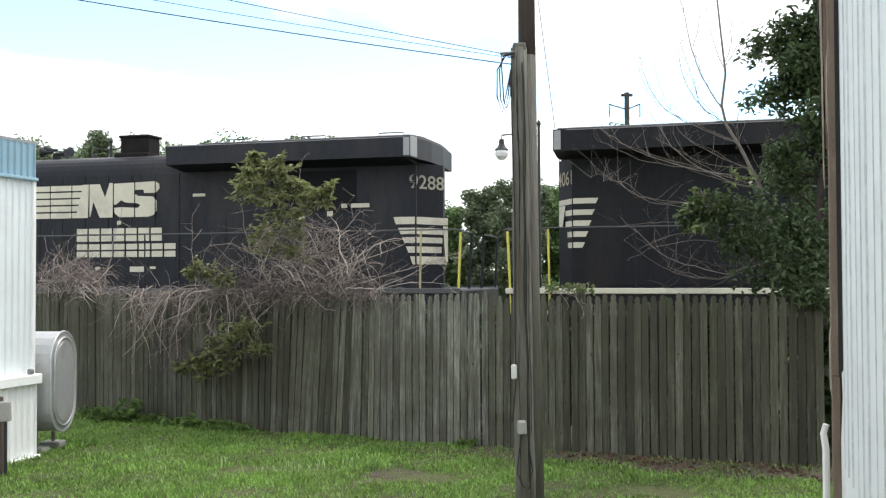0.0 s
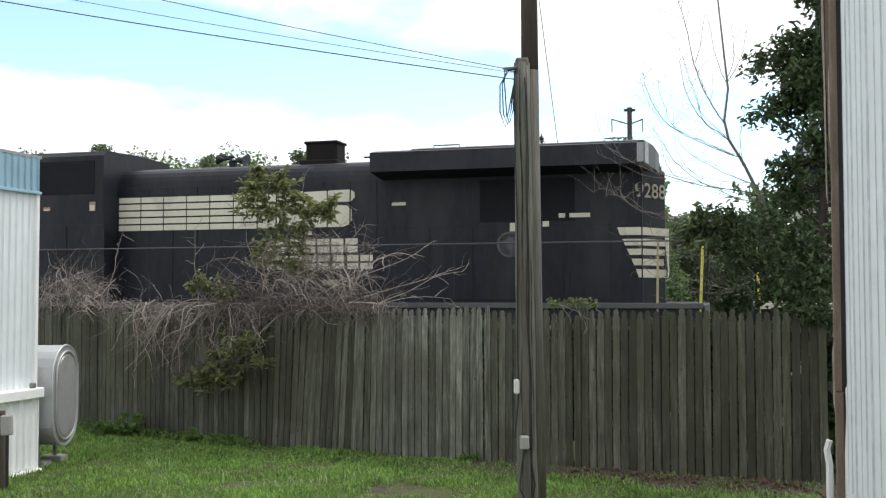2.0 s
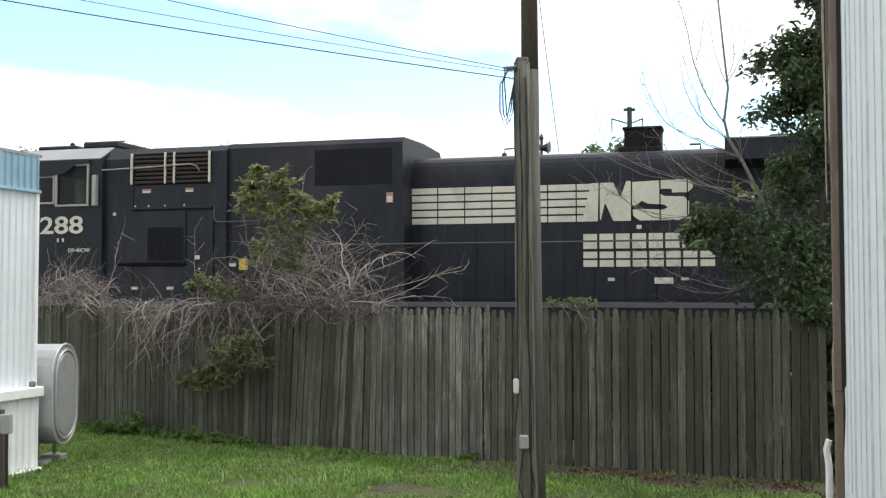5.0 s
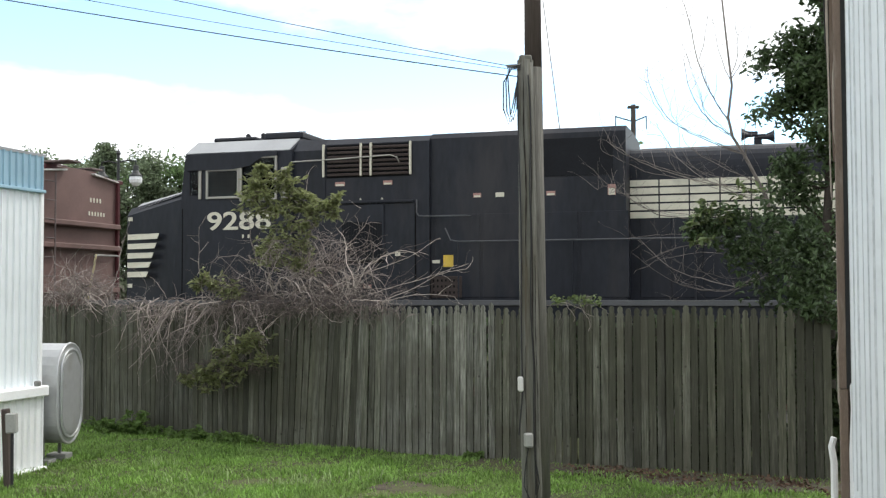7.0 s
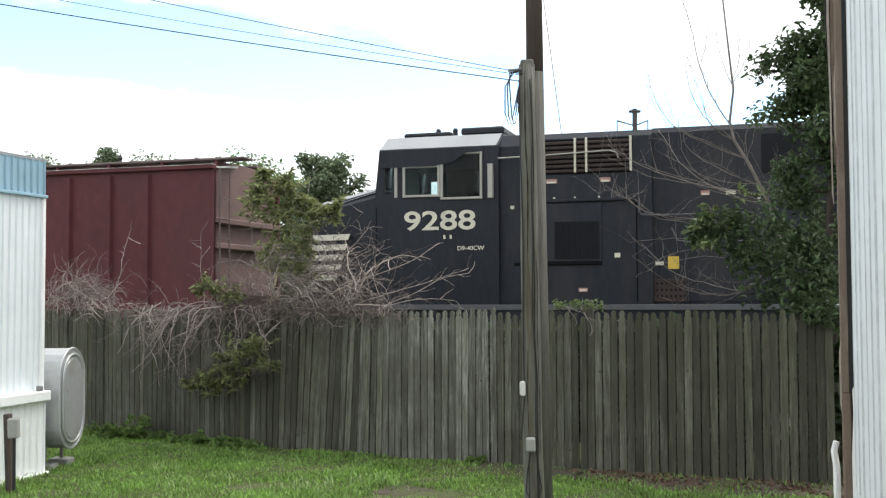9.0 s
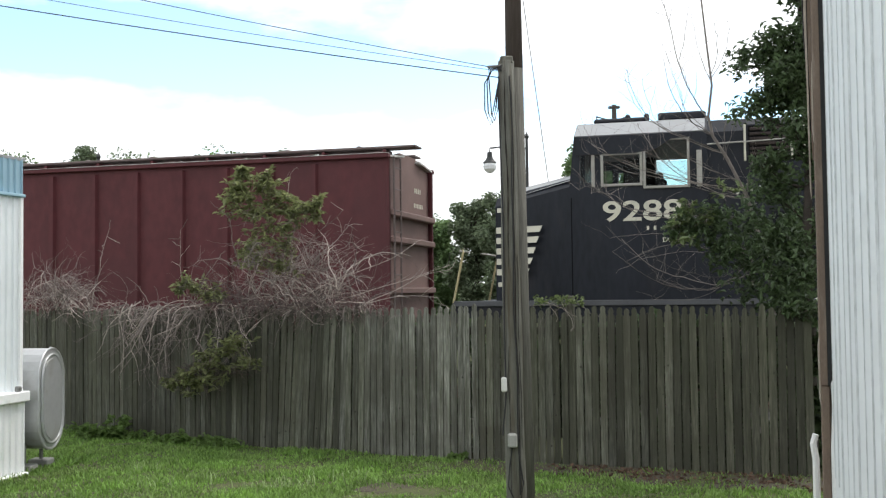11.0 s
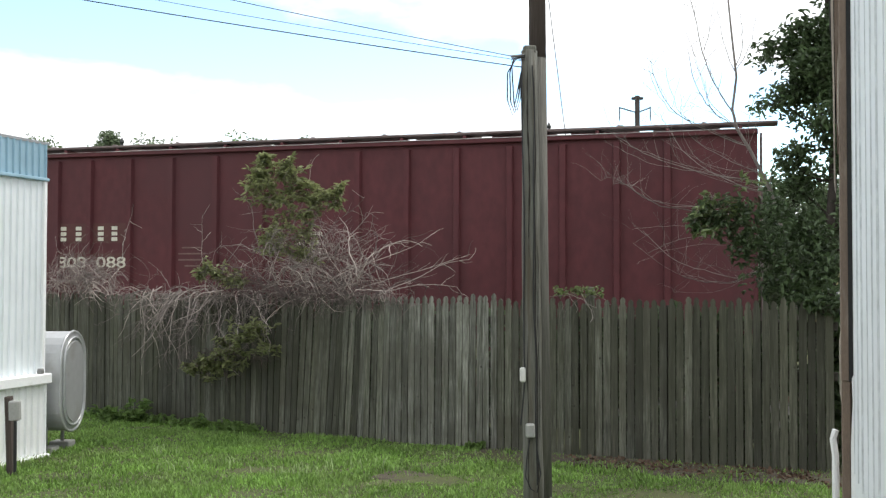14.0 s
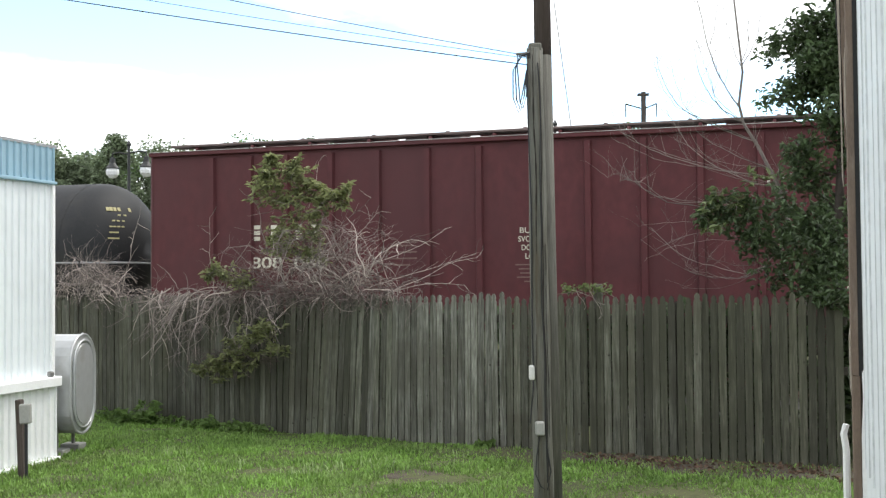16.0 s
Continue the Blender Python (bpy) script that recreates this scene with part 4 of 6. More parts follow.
def locomotive(name, number, label, sd, lettered, stripes, paint, post_x, rail_x, wing_end):
    """A long-hood diesel; x from the cab's rear window post, the nose at -x, z from the rail top. sd: the lettered side."""
    e = thing(name, label, "locomotive")

    def f(y):
        return sd * y
    part("underframe", Geo().box(-4.25, 18.52, -1.5, 1.5, 1.30, 1.68, 0.03), paint, e)
    for y in (-1, 1):
        part("deck_edge", Geo().box(-4.2, 18.5, y * 1.5, y * 1.545, 1.60, 1.70, 0.01), M["rail_grey"] if lettered else M["letter"], e, "pale painted walkway edge")
    part("fuel_tank", Geo().box(4.2, 11.2, -1.3, 1.3, 0.35, 1.30, 0.15), M["under"], e)
    truck(e, 1.0, (-1.95, 0, 1.95))
    truck(e, 14.2, (-1.95, 0, 1.95))
    coupler(e, -4.25, -1)
    coupler(e, 18.20, 1)
    # cab
    cab = part("cab", Geo().prism(sym([(1.5, 1.68), (1.5, 3.60), (0.0, 3.60)]), -1.98, 0.30), paint, e)
    pieces = [cab,
              part("cab_roof", Geo().prism(sym([(1.5, 4.46), (1.5, 4.58), (1.02, 4.86), (0.0, 4.92)]), -1.98, 0.30), paint, cab),
              part("rear_wall", Geo().prism(sym([(1.5, 3.60), (1.5, 4.46), (0.0, 4.46)]), -0.03, 0.30), paint, cab),
              part("front_sill", Geo().box(-1.98, -1.90, -1.44, 1.44, 3.60, 3.80), paint, cab),
              # widened far beyond a pillar to block the camera's view through the windshield
              part("front_pillar", Geo().box(-1.98, -1.90, -0.70, 0.70, 3.80, 4.46), paint, cab)]
    for y0, y1 in ((-1.5, -1.44), (1.44, 1.5)):
        for k, (x0, x1, z0, z1) in {"window_pillar": (-0.83, -0.75, 3.60, 4.46), "corner_pillar": (-1.98, -1.88, 3.60, 4.46), "quarter_post": (-1.62, -1.50, 3.60, 4.46), "quarter_sill": (-1.88, -1.62, 3.60, 3.76), "quarter_header": (-1.88, -1.62, 4.29, 4.46), "front_window_sill": (-1.50, -0.83, 3.60, 3.71),
                                    "window_header": (-1.50, -0.83, 4.23, 4.46), "rear_window_sill": (-0.75, -0.03, 3.60, 3.65)}.items():
            pieces.append(part(k, Geo().box(x0, x1, y0, y1, z0, z1), paint, cab))
    for piece in pieces:
        for v in piece.data.vertices:
            if v.co.x < -1.9 and v.co.z < 4.57:
                v.co.x -= 0.30 * (4.58 - v.co.z) / 2.9
    for y in (-0.55, 0.55):
        part("cab_seat", Geo().box(-0.62, -0.50, y - 0.2, y + 0.2, 3.55, 3.98, 0.04), M["soot"], cab)
    # block added to stop sky showing through the rear side pane
    part("window_block", Geo().box(-1.34, -0.72, -f(0.75), -f(1.15), 3.55, 4.44, 0.03), M["soot"], cab, "dark block added to close the view through the cab")
    for y in (-1, 1):
        # pale sheet on each slope: light from above put into the colour
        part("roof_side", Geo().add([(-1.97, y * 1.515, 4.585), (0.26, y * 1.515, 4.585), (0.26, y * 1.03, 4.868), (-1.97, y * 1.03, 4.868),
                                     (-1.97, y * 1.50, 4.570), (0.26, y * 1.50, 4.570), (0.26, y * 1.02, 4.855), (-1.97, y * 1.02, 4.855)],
                                    [(0, 1, 2, 3), (4, 5, 6, 7), (0, 1, 5, 4), (2, 3, 7, 6), (1, 2, 6, 5), (0, 3, 7, 4)]), M["loco_light"], cab, "roof slope painted pale grey for the light from above")
    part("roof_box", Geo().box(-1.7, -0.75, -0.9, 0.5, 4.88, 4.97, 0.03), paint, cab)
    part("roof_box", Geo().box(-0.55, 0.28, -0.95, 0.5, 4.88, 5.02, 0.03), paint, cab)
    for x in (-1.12, -0.78, 0.05):
        part("antenna", Geo().turned([(0.05, 4.95), (0.05, 5.06), (0.025, 5.09)], (x, f(0.5), 0), "z", 10), paint, cab)
    part("antenna", Geo().tube([(-0.2, f(0.4), 5.0), (-0.17, f(0.4), 5.09), (0.1, f(0.4), 5.09)], 0.015, 0.015, 6), paint, cab)
    part("rear_cab", Geo().prism(sym([(1.40, 1.68), (1.40, 4.56), (1.15, 4.80), (0, 4.84)]), 0.30, 0.95), paint, e)
    nose = part("nose", Geo().prism(sym([(1.46, 1.68), (1.46, 3.58), (1.28, 3.74), (0, 3.80)]), -3.48, -2.0), paint, e)
    for v in nose.data.vertices:
        if v.co.x < -3:
            v.co.y *= 0.82
            if v.co.z > 2:
                v.co.z -= 0.17
        elif v.co.z > 3.5:
            v.co.z += 0.14
    crown = [(x, y, z) for x, pts in ((-3.45, ((-1.12, 3.50), (-0.72, 3.70), (0.72, 3.70), (1.12, 3.50))), (-2.08, ((-1.36, 3.82), (-0.9, 3.97), (0.9, 3.97), (1.36, 3.82)))) for y, z in pts]
    # pale colour carries both dust and the light falling on the nose top
    part("nose_top", Geo().add(crown, [(0, 1, 5, 4), (1, 2, 6, 5), (2, 3, 7, 6), (3, 0, 4, 7), (0, 3, 2, 1), (4, 5, 6, 7)]), M["loco_light"], nose, "nose top in pale grey, for dust and light from above")
    for z in (3.30, 1.95):
        part("marker_plate", Geo().box(-3.44, -3.34, f(1.19), f(1.235), z, z + 0.08, 0.004), M["letter"], nose, "small white plate")
    for x0, x1, z0, z1 in ((-1.47, -0.84, 3.72, 4.22), (-0.74, -0.04, 3.66, 4.44)):
        part("side_window", Geo().box(x0, x1, f(-1.492), f(-1.486), z0, z1), M["clear_glass"], cab, "clear cab window pane").visible_shadow = False
        w = part("side_window", Geo().box(x0, x1, f(1.486), f(1.492), z0, z1), M["clear_glass"], cab, "clear cab window pane")
        w.visible_shadow = False
        fr = Geo()
        t = 0.045
        for a in ((x0 - t, x0, z0 - t, z1 + t), (x1, x1 + t, z0 - t, z1 + t), (x0, x1, z0 - t, z0), (x0, x1, z1, z1 + t)):
            fr.box(a[0], a[1], f(1.502), f(1.545), a[2], a[3], 0.008)
        part("window_frame", fr, M["window_frame"], w, "worn silver frame")
    part("window_shade", Geo().prism([(-1.93, 4.24), (-0.92, 4.24), (-0.55, 4.30), (-0.3, 4.46), (0.02, 4.48), (0.02, 4.56), (-1.93, 4.56)], f(1.5), f(1.56), axis="y"), paint, cab, "black sun visor plate")
    part("mirror", Geo().box(0.12, 0.21, f(1.42), f(1.60), 3.62, 4.24, 0.006), M["window_frame"], cab, "narrow silver wind deflector")
    for y in (-1, 1):
        part("quarter_window", Geo().box(-1.88, -1.62, y * 1.484, y * 1.490, 3.76, 4.29), M["clear_glass"], cab, "clear quarter pane").visible_shadow = False
    part("quarter_frame", Geo().box(-1.68, -1.62, f(1.502), f(1.535), 3.68, 4.3, 0.006), M["window_frame"], cab)
    for y in (-1, 1):
        ws = part("windshield", Geo().prism([(-2.055, 3.80), (-2.045, 3.80), (-1.985, 4.46), (-1.995, 4.46)], y * 0.71, y * 1.43, axis="y"), M["clear_glass"], cab)
        ws.visible_shadow = False
    # electrical cabinet behind the cab
    part("equipment_cab", Geo().prism(sym([(1.38, 1.68), (1.38, 4.66), (1.22, 4.78), (0, 4.82)]), 0.95, 3.02), paint, e)
    lv = part("louvre_panel", Geo().box(0.98, 2.66, f(1.38), f(1.392), 4.02, 4.64), M["loco_recess_shade"], e, "dark rusty louvred grille")
    for i in range(7):
        z = 4.05 + i * 0.084
        part("slat", Geo().box(1.0, 2.64, f(1.385), f(1.42), z, z + 0.05, 0.008), M["louvre"], lv)
    for x in (0.92, 1.68, 1.88, 2.66):
        part("grille_post", Geo().box(x - 0.019, x + 0.019, f(1.39), f(1.44), 4.04, 4.66, 0.006), M["letter"], lv, "white post")
    part("grab_rail", Geo().tube([(2.80, f(1.46), 3.56), (2.80, f(1.48), 3.32), (2.84, f(1.48), 3.26), (2.94, f(1.48), 3.245), (3.75, f(1.46), 3.245), (3.78, f(1.32), 3.245)], 0.014, 0.014, 6), M["rail_grey"], e)
    part("grab_rail", Geo().tube([(0.3, f(1.52), 4.34), (1.2, f(1.52), 4.36), (2.3, f(1.52), 4.40), (2.42, f(1.5), 4.36), (2.44, f(1.42), 4.28)], 0.013, 0.013, 6), M["window_frame"], e)
    dr = part("cabinet_door", Geo().box(0.56, 2.14, f(1.37), f(1.416), 2.46, 3.50, 0.01), paint, e)
    part("door_grille", Geo().box(1.30, 2.10, f(1.416), f(1.420), 2.50, 3.17), M["loco_panel"], dr, "dark louvred grille")
    for i in range(15):
        part("slat", Geo().box(1.31 + i * 0.053, 1.335 + i * 0.053, f(1.416), f(1.430), 2.52, 3.15, 0.004), M["loco_panel"], dr)
    part("cabinet_ledge", Geo().box(0.95, 2.72, f(1.38), f(1.44), 3.52, 3.57, 0.01), paint, e)
    part("cabinet_ledge", Geo().box(0.56, 2.14, f(1.38), f(1.425), 2.40, 2.45, 0.01), M["loco_recess_shade"], e)
    # dynamic brake section
    part("brake_section", Geo().prism(sym([(1.30, 1.68), (1.30, 4.70), (1.20, 4.80), (0, 4.84)]), 3.02, 6.62), paint, e)
    part("intake", Geo().box(4.85, 6.40, f(1.30), f(1.312), 3.92, 4.60), M["loco_panel"], e, "dark square air intake")
    for i in range(4):
        part("section_door", Geo().box(3.12 + i * 0.9, 3.96 + i * 0.9, f(1.30), f(1.314), 1.75, 3.28, 0.008), paint, e)
    # engine hood
    part("engine_hood", Geo().prism(sym([(0.73, 1.68), (0.73, 4.08), (0.72, 4.18), (0.685, 4.28), (0.62, 4.365), (0.52, 4.425), (0.36, 4.47), (0, 4.50)]), 6.62, 12.45), paint, e)
    # lighter sheet stands in for the sky's sheen on the hood top
    part("hood_roof", Geo().prism(sym([(0.44, 4.44), (0.42, 4.46), (0, 4.53)]), 6.80, 12.40), M["loco_roof_lit"], e, "dusty hood top, lightened for the sky light on it")
    for i in range(10):
        x = 6.80 + i * 0.556
        part("hood_door", Geo().box(x, x + 0.538, f(0.73), f(0.744), 1.74, 4.06, 0.006), paint, e)
    part("chimney_base", Geo().box(10.50, 11.32, -0.30, 0.30, 4.44, 4.58, 0.03), M["soot"], e)
    part("exhaust_chimney", Geo().box(10.62, 11.30, -0.24, 0.24, 4.45, 4.93, 0.03), M["soot"], e, "sooty square exhaust chimney")
    part("chimney_lip", Geo().box(10.59, 11.33, -0.27, 0.27, 4.90, 4.96, 0.02), M["soot"], e)
    hn = part("air_horn", Geo().box(8.80, 8.94, -0.07, 0.07, 4.48, 4.66, 0.02), paint, e)
    for k, (y, d, z) in enumerate(((-0.12, -1, 4.68), (0.02, -1, 4.74), (0.12, 1, 4.70), (-0.05, 1, 4.64))):
        prof = [(0.03, 0), (0.035, d * 0.16), (0.075, d * 0.25), (0.11, d * 0.29)]
        part("horn_bell", Geo().turned(prof, (8.87, y, z), "x", 12), paint, hn)
    part("bell_pipe", Geo().tube([(12.0, 0, 4.5), (12.0, 0, 4.62), (11.8, 0, 4.62)], 0.02, 0.02, 6), paint, e)
    # radiator section with wings
    part("radiator_hood", Geo().prism(sym([(0.74, 1.68), (0.74, 4.06), (1.46, 4.14), (1.46, 4.50), (1.2, 4.56), (0, 4.62)]), 12.45, 17.42), paint, e)
    # the hood end narrows with bevelled corners
    end = Geo()
    lower, upper = [(17.39, 0.74), (17.77, 0.06)], [(17.42, 1.46), (wing_end, 1.46), (wing_end + 0.11, 0.42)]
    for outline, z0, z1 in ((lower, 1.68, 4.10), (upper, 4.13, 4.52)):
        ring = [(x, -y) for x, y in outline] + [(x, y) for x, y in reversed(outline)]
        end.prism(ring, z0, z1, axis="z")
    part("hood_end", end, paint, e)
    part("hood_cap", Geo().prism([(17.42, -1.2), (wing_end - 0.03, -1.2), (wing_end + 0.07, -0.4), (wing_end + 0.07, 0.4), (wing_end - 0.03, 1.2), (17.42, 1.2)], 4.52, 4.58, axis="z"), M["loco_roof_lit"], e)
    # sky light on the wing's bevelled corner, put into pale panels
    part("corner_panel", Geo().prism([(wing_end, f(1.46)), (wing_end + 0.032, f(1.16)), (wing_end + 0.046, f(1.16)), (wing_end + 0.014, f(1.462))], 4.15, 4.53, axis="z"), M["loco_light"], e, "corner panel painted pale for the sky light on it")
    part("corner_board", Geo().box(wing_end - 0.13, wing_end - 0.01, f(1.46), f(1.47), 4.16, 4.50, 0.004), M["loco_light"], e, "corner panel painted pale for the sky light on it")
    part("radiator_roof", Geo().prism(sym([(1.25, 4.56), (1.2, 4.585), (0.3, 4.66), (0, 4.66)]), 13.2, 17.42), M["loco_roof_lit"], e, "dusty radiator top, lightened for the sky light on it")
    if lettered:
        part("radiator_screen", Geo().box(14.4, 16.2, f(0.74), f(0.752), 3.2, 4.0), M["loco_panel"], e)
    for i in range(5):
        part("hood_door", Geo().box(12.60 + i * 0.86, 13.40 + i * 0.86, f(0.74), f(0.754), 1.74, 3.12, 0.006), paint, e)
    # handrails
    part("handrail", Geo().tube([(3.35, f(1.48), 3.02), (3.45, f(1.48), 2.80), (3.6, f(1.48), 2.77), (18.4, f(1.48), 2.77), (18.55, f(1.48), 2.74)], 0.014, 0.014, 6), M["rail_grey"], e, "thin grey walkway handrail")
    for x in (3.6, 5.7, 7.8, 9.9, 12.0, 14.1, 16.2):
        part("stanchion", Geo().tube([(x, f(1.48), 1.68), (x, f(1.48), 2.77)], 0.016, 0.016, 6), paint, e)
    part("stanchion", Geo().tube([(rail_x, f(1.50), 1.0), (rail_x + 0.03, f(1.50), 2.75)], 0.020, 0.020, 6), M["rail_tan"] if lettered else M["rail_yellow"], e, "yellow step handrail")
    for x, y in ((post_x, 1.48), (post_x, -1.48), (post_x - 0.05, 0.5), (post_x - 0.05, -0.5)):
        part("end_post", Geo().tube([(x - 0.07, y, 1.1), (x, y, 2.72)], 0.025, 0.025, 6), M["rail_yellow"] if sd * y > 1 else paint, e)
    for s in (-1, 1):
        part("end_rail", Geo().tube([(post_x, s * 1.48, 2.72), (post_x - 0.03, s * 1.2, 2.74), (post_x - 0.05, s * 0.5, 2.74)], 0.02, 0.02, 6), paint, e)
        part("end_post", Geo().tube([(-4.36, s * 1.46, 1.0), (-4.03, s * 1.46, 2.58), (-4.05, s * 1.42, 2.62)], 0.022, 0.022, 6), M["rail_tan"], e, "tan painted corner handrail")
        part("end_rail", Geo().tube([(-4.05, s * 1.46, 2.6), (-4.15, s * 1.2, 2.62), (-4.15, s * 0.5, 2.62)], 0.02, 0.02, 6), M["window_frame"], e)
    part("end_hose", Geo().tube([(18.52, -0.5, 1.3), (18.7, -0.5, 0.9), (18.85, -0.45, 0.8)], 0.03, 0.03, 6), M["cable"], e)
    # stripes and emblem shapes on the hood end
    def on_end(x, out):
        """A point of the hood side or of its bevelled corner, for x along the side."""
        if x <= 17.39:
            return x, f(0.74 + out)
        k = (x - 17.39) / 0.62
        return 17.39 + 0.38 * k + out * 0.87, f(0.74 - 0.68 * k + out * 0.49)
    for x0, x1, z0, z1 in stripes:
        st = Geo()
        cuts = [x0] + ([17.39] if x0 < 17.39 < x1 else []) + [x1]
        for a, b in zip(cuts, cuts[1:]):
            q = [on_end(a, 0.005), on_end(b, 0.005), on_end(b, 0.014), on_end(a, 0.014)]
            skew = 0.05 if a == x0 else 0.0
            low, high = [(q[0][0] + skew, q[0][1]), q[1], q[2], (q[3][0] + skew, q[3][1])], q
            st.add([(*p, z0) for p in low] + [(*p, z1) for p in high],
                   [(0, 1, 2, 3), (4, 5, 6, 7), (0, 1, 5, 4), (1, 2, 6, 5), (2, 3, 7, 6), (3, 0, 4, 7)])
        part("end_stripe", st, M["letter"], e, "off-white end stripe")
    for i in range(5):
        z = 3.03 - i * 0.19
        b = -2.62 - 0.06 * i
        part("nose_stripe", Geo().add([(-3.47, f(1.18), z - 0.11), (b, f(1.475), z - 0.11), (b + 0.05, f(1.475), z), (-3.47, f(1.18), z),
                                       (-3.47, f(1.20), z - 0.11), (b, f(1.49), z - 0.11), (b + 0.05, f(1.49), z), (-3.47, f(1.20), z)],
                                      [(0, 1, 2, 3), (4, 5, 6, 7), (0, 1, 5, 4), (2, 3, 7, 6), (1, 2, 6, 5), (0, 3, 7, 4)]), M["letter"], e, "off-white nose stripe")
    num = letters("road_number", number, 17.29 if lettered else 17.43, 18.02, 3.60, 3.87, 0.0, e, M["letter"], -1 if sd < 0 else 1, 0.012)
    for v in num.data.vertices:
        v.co.x, v.co.y = on_end(v.co.x, 0.012)
    def mark(*args):
        # lettering on the hood side
        ob = part(*args)
        ob.location.x = -0.13
        return ob
    if lettered:
        letters("cab_number", number, -1.49, -0.13, 3.06, 3.42, f(1.512), e, M["letter"], -1, 0.015)
        for i in range(7):
            for j in range(5):
                z = 3.17 + j * 0.1445
                x0, x1 = 6.76 + i * 0.53, 7.265 + i * 0.53
                if i == 6:
                    x1 = 10.05 + 0.042 * j
                mark("speed_bar", Geo().box(x0, x1, f(0.746), f(0.756), z, z + 0.112), M["letter"], e)
        yy = sorted((f(0.747), f(0.757)))
        for poly in ([(9.90, 3.17), (10.19, 3.17), (10.21, 3.87), (10.07, 3.87)],
                     [(10.232, 3.872), (10.476, 3.872), (10.603, 3.587), (10.71, 3.89), (10.792, 3.89), (10.792, 3.17), (10.476, 3.17), (10.324, 3.511), (10.247, 3.194), (10.232, 3.194)],
                     [(10.812, 3.872), (11.05, 3.881), (11.79, 3.9), (11.876, 3.843), (11.886, 3.748), (11.80, 3.663), (11.525, 3.663), (11.515, 3.734), (11.33, 3.734), (11.296, 3.668),
                      (11.38, 3.606), (11.728, 3.587), (11.82, 3.502), (11.82, 3.288), (11.75, 3.208), (11.627, 3.17), (10.95, 3.17), (10.833, 3.255), (10.822, 3.369), (10.975, 3.379),
                      (11.38, 3.36), (11.443, 3.407), (11.38, 3.45), (11.10, 3.473), (10.985, 3.526), (10.873, 3.445), (10.812, 3.431)]):
            part("emblem_block", Geo().prism(poly, *yy, axis="y"), M["letter"], e, "large off-white emblem shape")
        for x, z0, z1 in ((10.804, 3.17, 3.89), (11.31, 3.16, 3.90), (11.79, 3.16, 3.91)):
            part("door_seam", Geo().box(x - 0.011, x + 0.011, f(0.748), f(0.760), z0, z1), M["loco_recess_shade"], e)
        for z0, z1, x0, x1, cnt in ((2.67, 2.94, 9.906, 11.967, 7), (2.34, 2.615, 9.906, 12.283, 8)):
            w = (x1 - x0) / cnt
            for i in range(cnt):
                a, b = x0 + i * w + 0.02, x0 + (i + 1) * w - 0.025
                for za, zb in ((z0, z0 + 0.12), (z0 + 0.155, z1)):
                    part("word_bar", Geo().box(a, b, f(0.746), f(0.756), za, zb), M["letter"], e)
        for x0, x1, z0, z1, hy in ((11.02, 11.11, 3.02, 3.09, 0.746), (10.50, 10.62, 2.08, 2.14, 0.746), (11.33, 11.66, 2.03, 2.14, 0.746), (11.80, 11.93, 2.09, 2.14, 0.746),
                                   (12.78, 13.06, 3.56, 3.62, 0.744), (15.90, 16.02, 3.26, 3.34, 0.756), (16.10, 16.48, 3.26, 3.34, 0.756),
                                   (0.50, 0.58, 3.42, 3.48, 1.405), (4.26, 4.42, 3.58, 3.66, 1.302), (2.36, 2.46, 2.52, 2.60, 1.405), (14.98, 15.12, 3.02, 3.18, 0.756), (15.6, 15.72, 3.1, 3.2, 0.756)):
            (mark if hy < 1 and x0 < 14 else part)("decal", Geo().box(x0, x1, f(hy), f(hy + 0.01), z0, z1, 0.002), M["letter"], e, "small white decal")
        for x0, x1, z0, z1, hy in ((3.84, 3.99, 3.58, 3.63, 1.302), (5.2, 5.36, 3.58, 3.63, 1.302), (2.12, 2.30, 3.86, 3.91, 1.385), (1.15, 1.35, 3.86, 3.91, 1.385), (6.30, 6.44, 3.56, 3.72, 1.302)):
            dc = part("decal", Geo().box(x0, x1, f(hy), f(hy + 0.01), z0, z1 + 0.03, 0.002), M["sticker_red"], e, "small red and white decal")
            part("decal_bar", Geo().box(x0 + 0.015, x1 - 0.015, f(hy + 0.008), f(hy + 0.014), z0 + 0.004, z0 + (z1 - z0) * 0.75), M["letter"], dc)
        part("round_emblem", Geo().turned([(0.24, 0.0), (0.24, 0.008 * sd), (0.205, 0.008 * sd), (0.205, 0.0)], (14.97, f(0.757), 2.78), "y", 20), M["rail_grey"], e, "dull grey ring emblem")
        part("emblem_shape", Geo().prism([(14.90, 2.68), (15.02, 2.66), (15.10, 2.78), (15.04, 2.90), (14.96, 2.93), (14.90, 2.84), (14.95, 2.78)], *sorted((f(0.755), f(0.764))), axis="y"), M["rail_grey"], e)
        for x in (0.98, 1.28, 1.65, 2.08):
            part("bolt", Geo().box(x, x + 0.03, f(1.38), f(1.40), 3.585, 3.615, 0.004), M["letter"], e)
        for x in (0.93, 1.72):
            pl = part("decal", Geo().box(x, x + 0.16, f(1.405 if x < 0.95 else 1.385), f(1.412 if x < 0.95 else 1.392), 1.92, 1.99, 0.002), M["sticker_red"], e, "small red decal")
            part("decal_bar", Geo().box(x + 0.02, x + 0.14, f(1.409 if x < 0.95 else 1.389), f(1.415 if x < 0.95 else 1.395), 1.935, 1.97), M["letter"], pl)
        sp = part("step_panel", Geo().box(3.02, 3.62, f(1.30), f(1.33), 1.74, 2.14, 0.01), M["louvre"], e, "rusty perforated step panel")
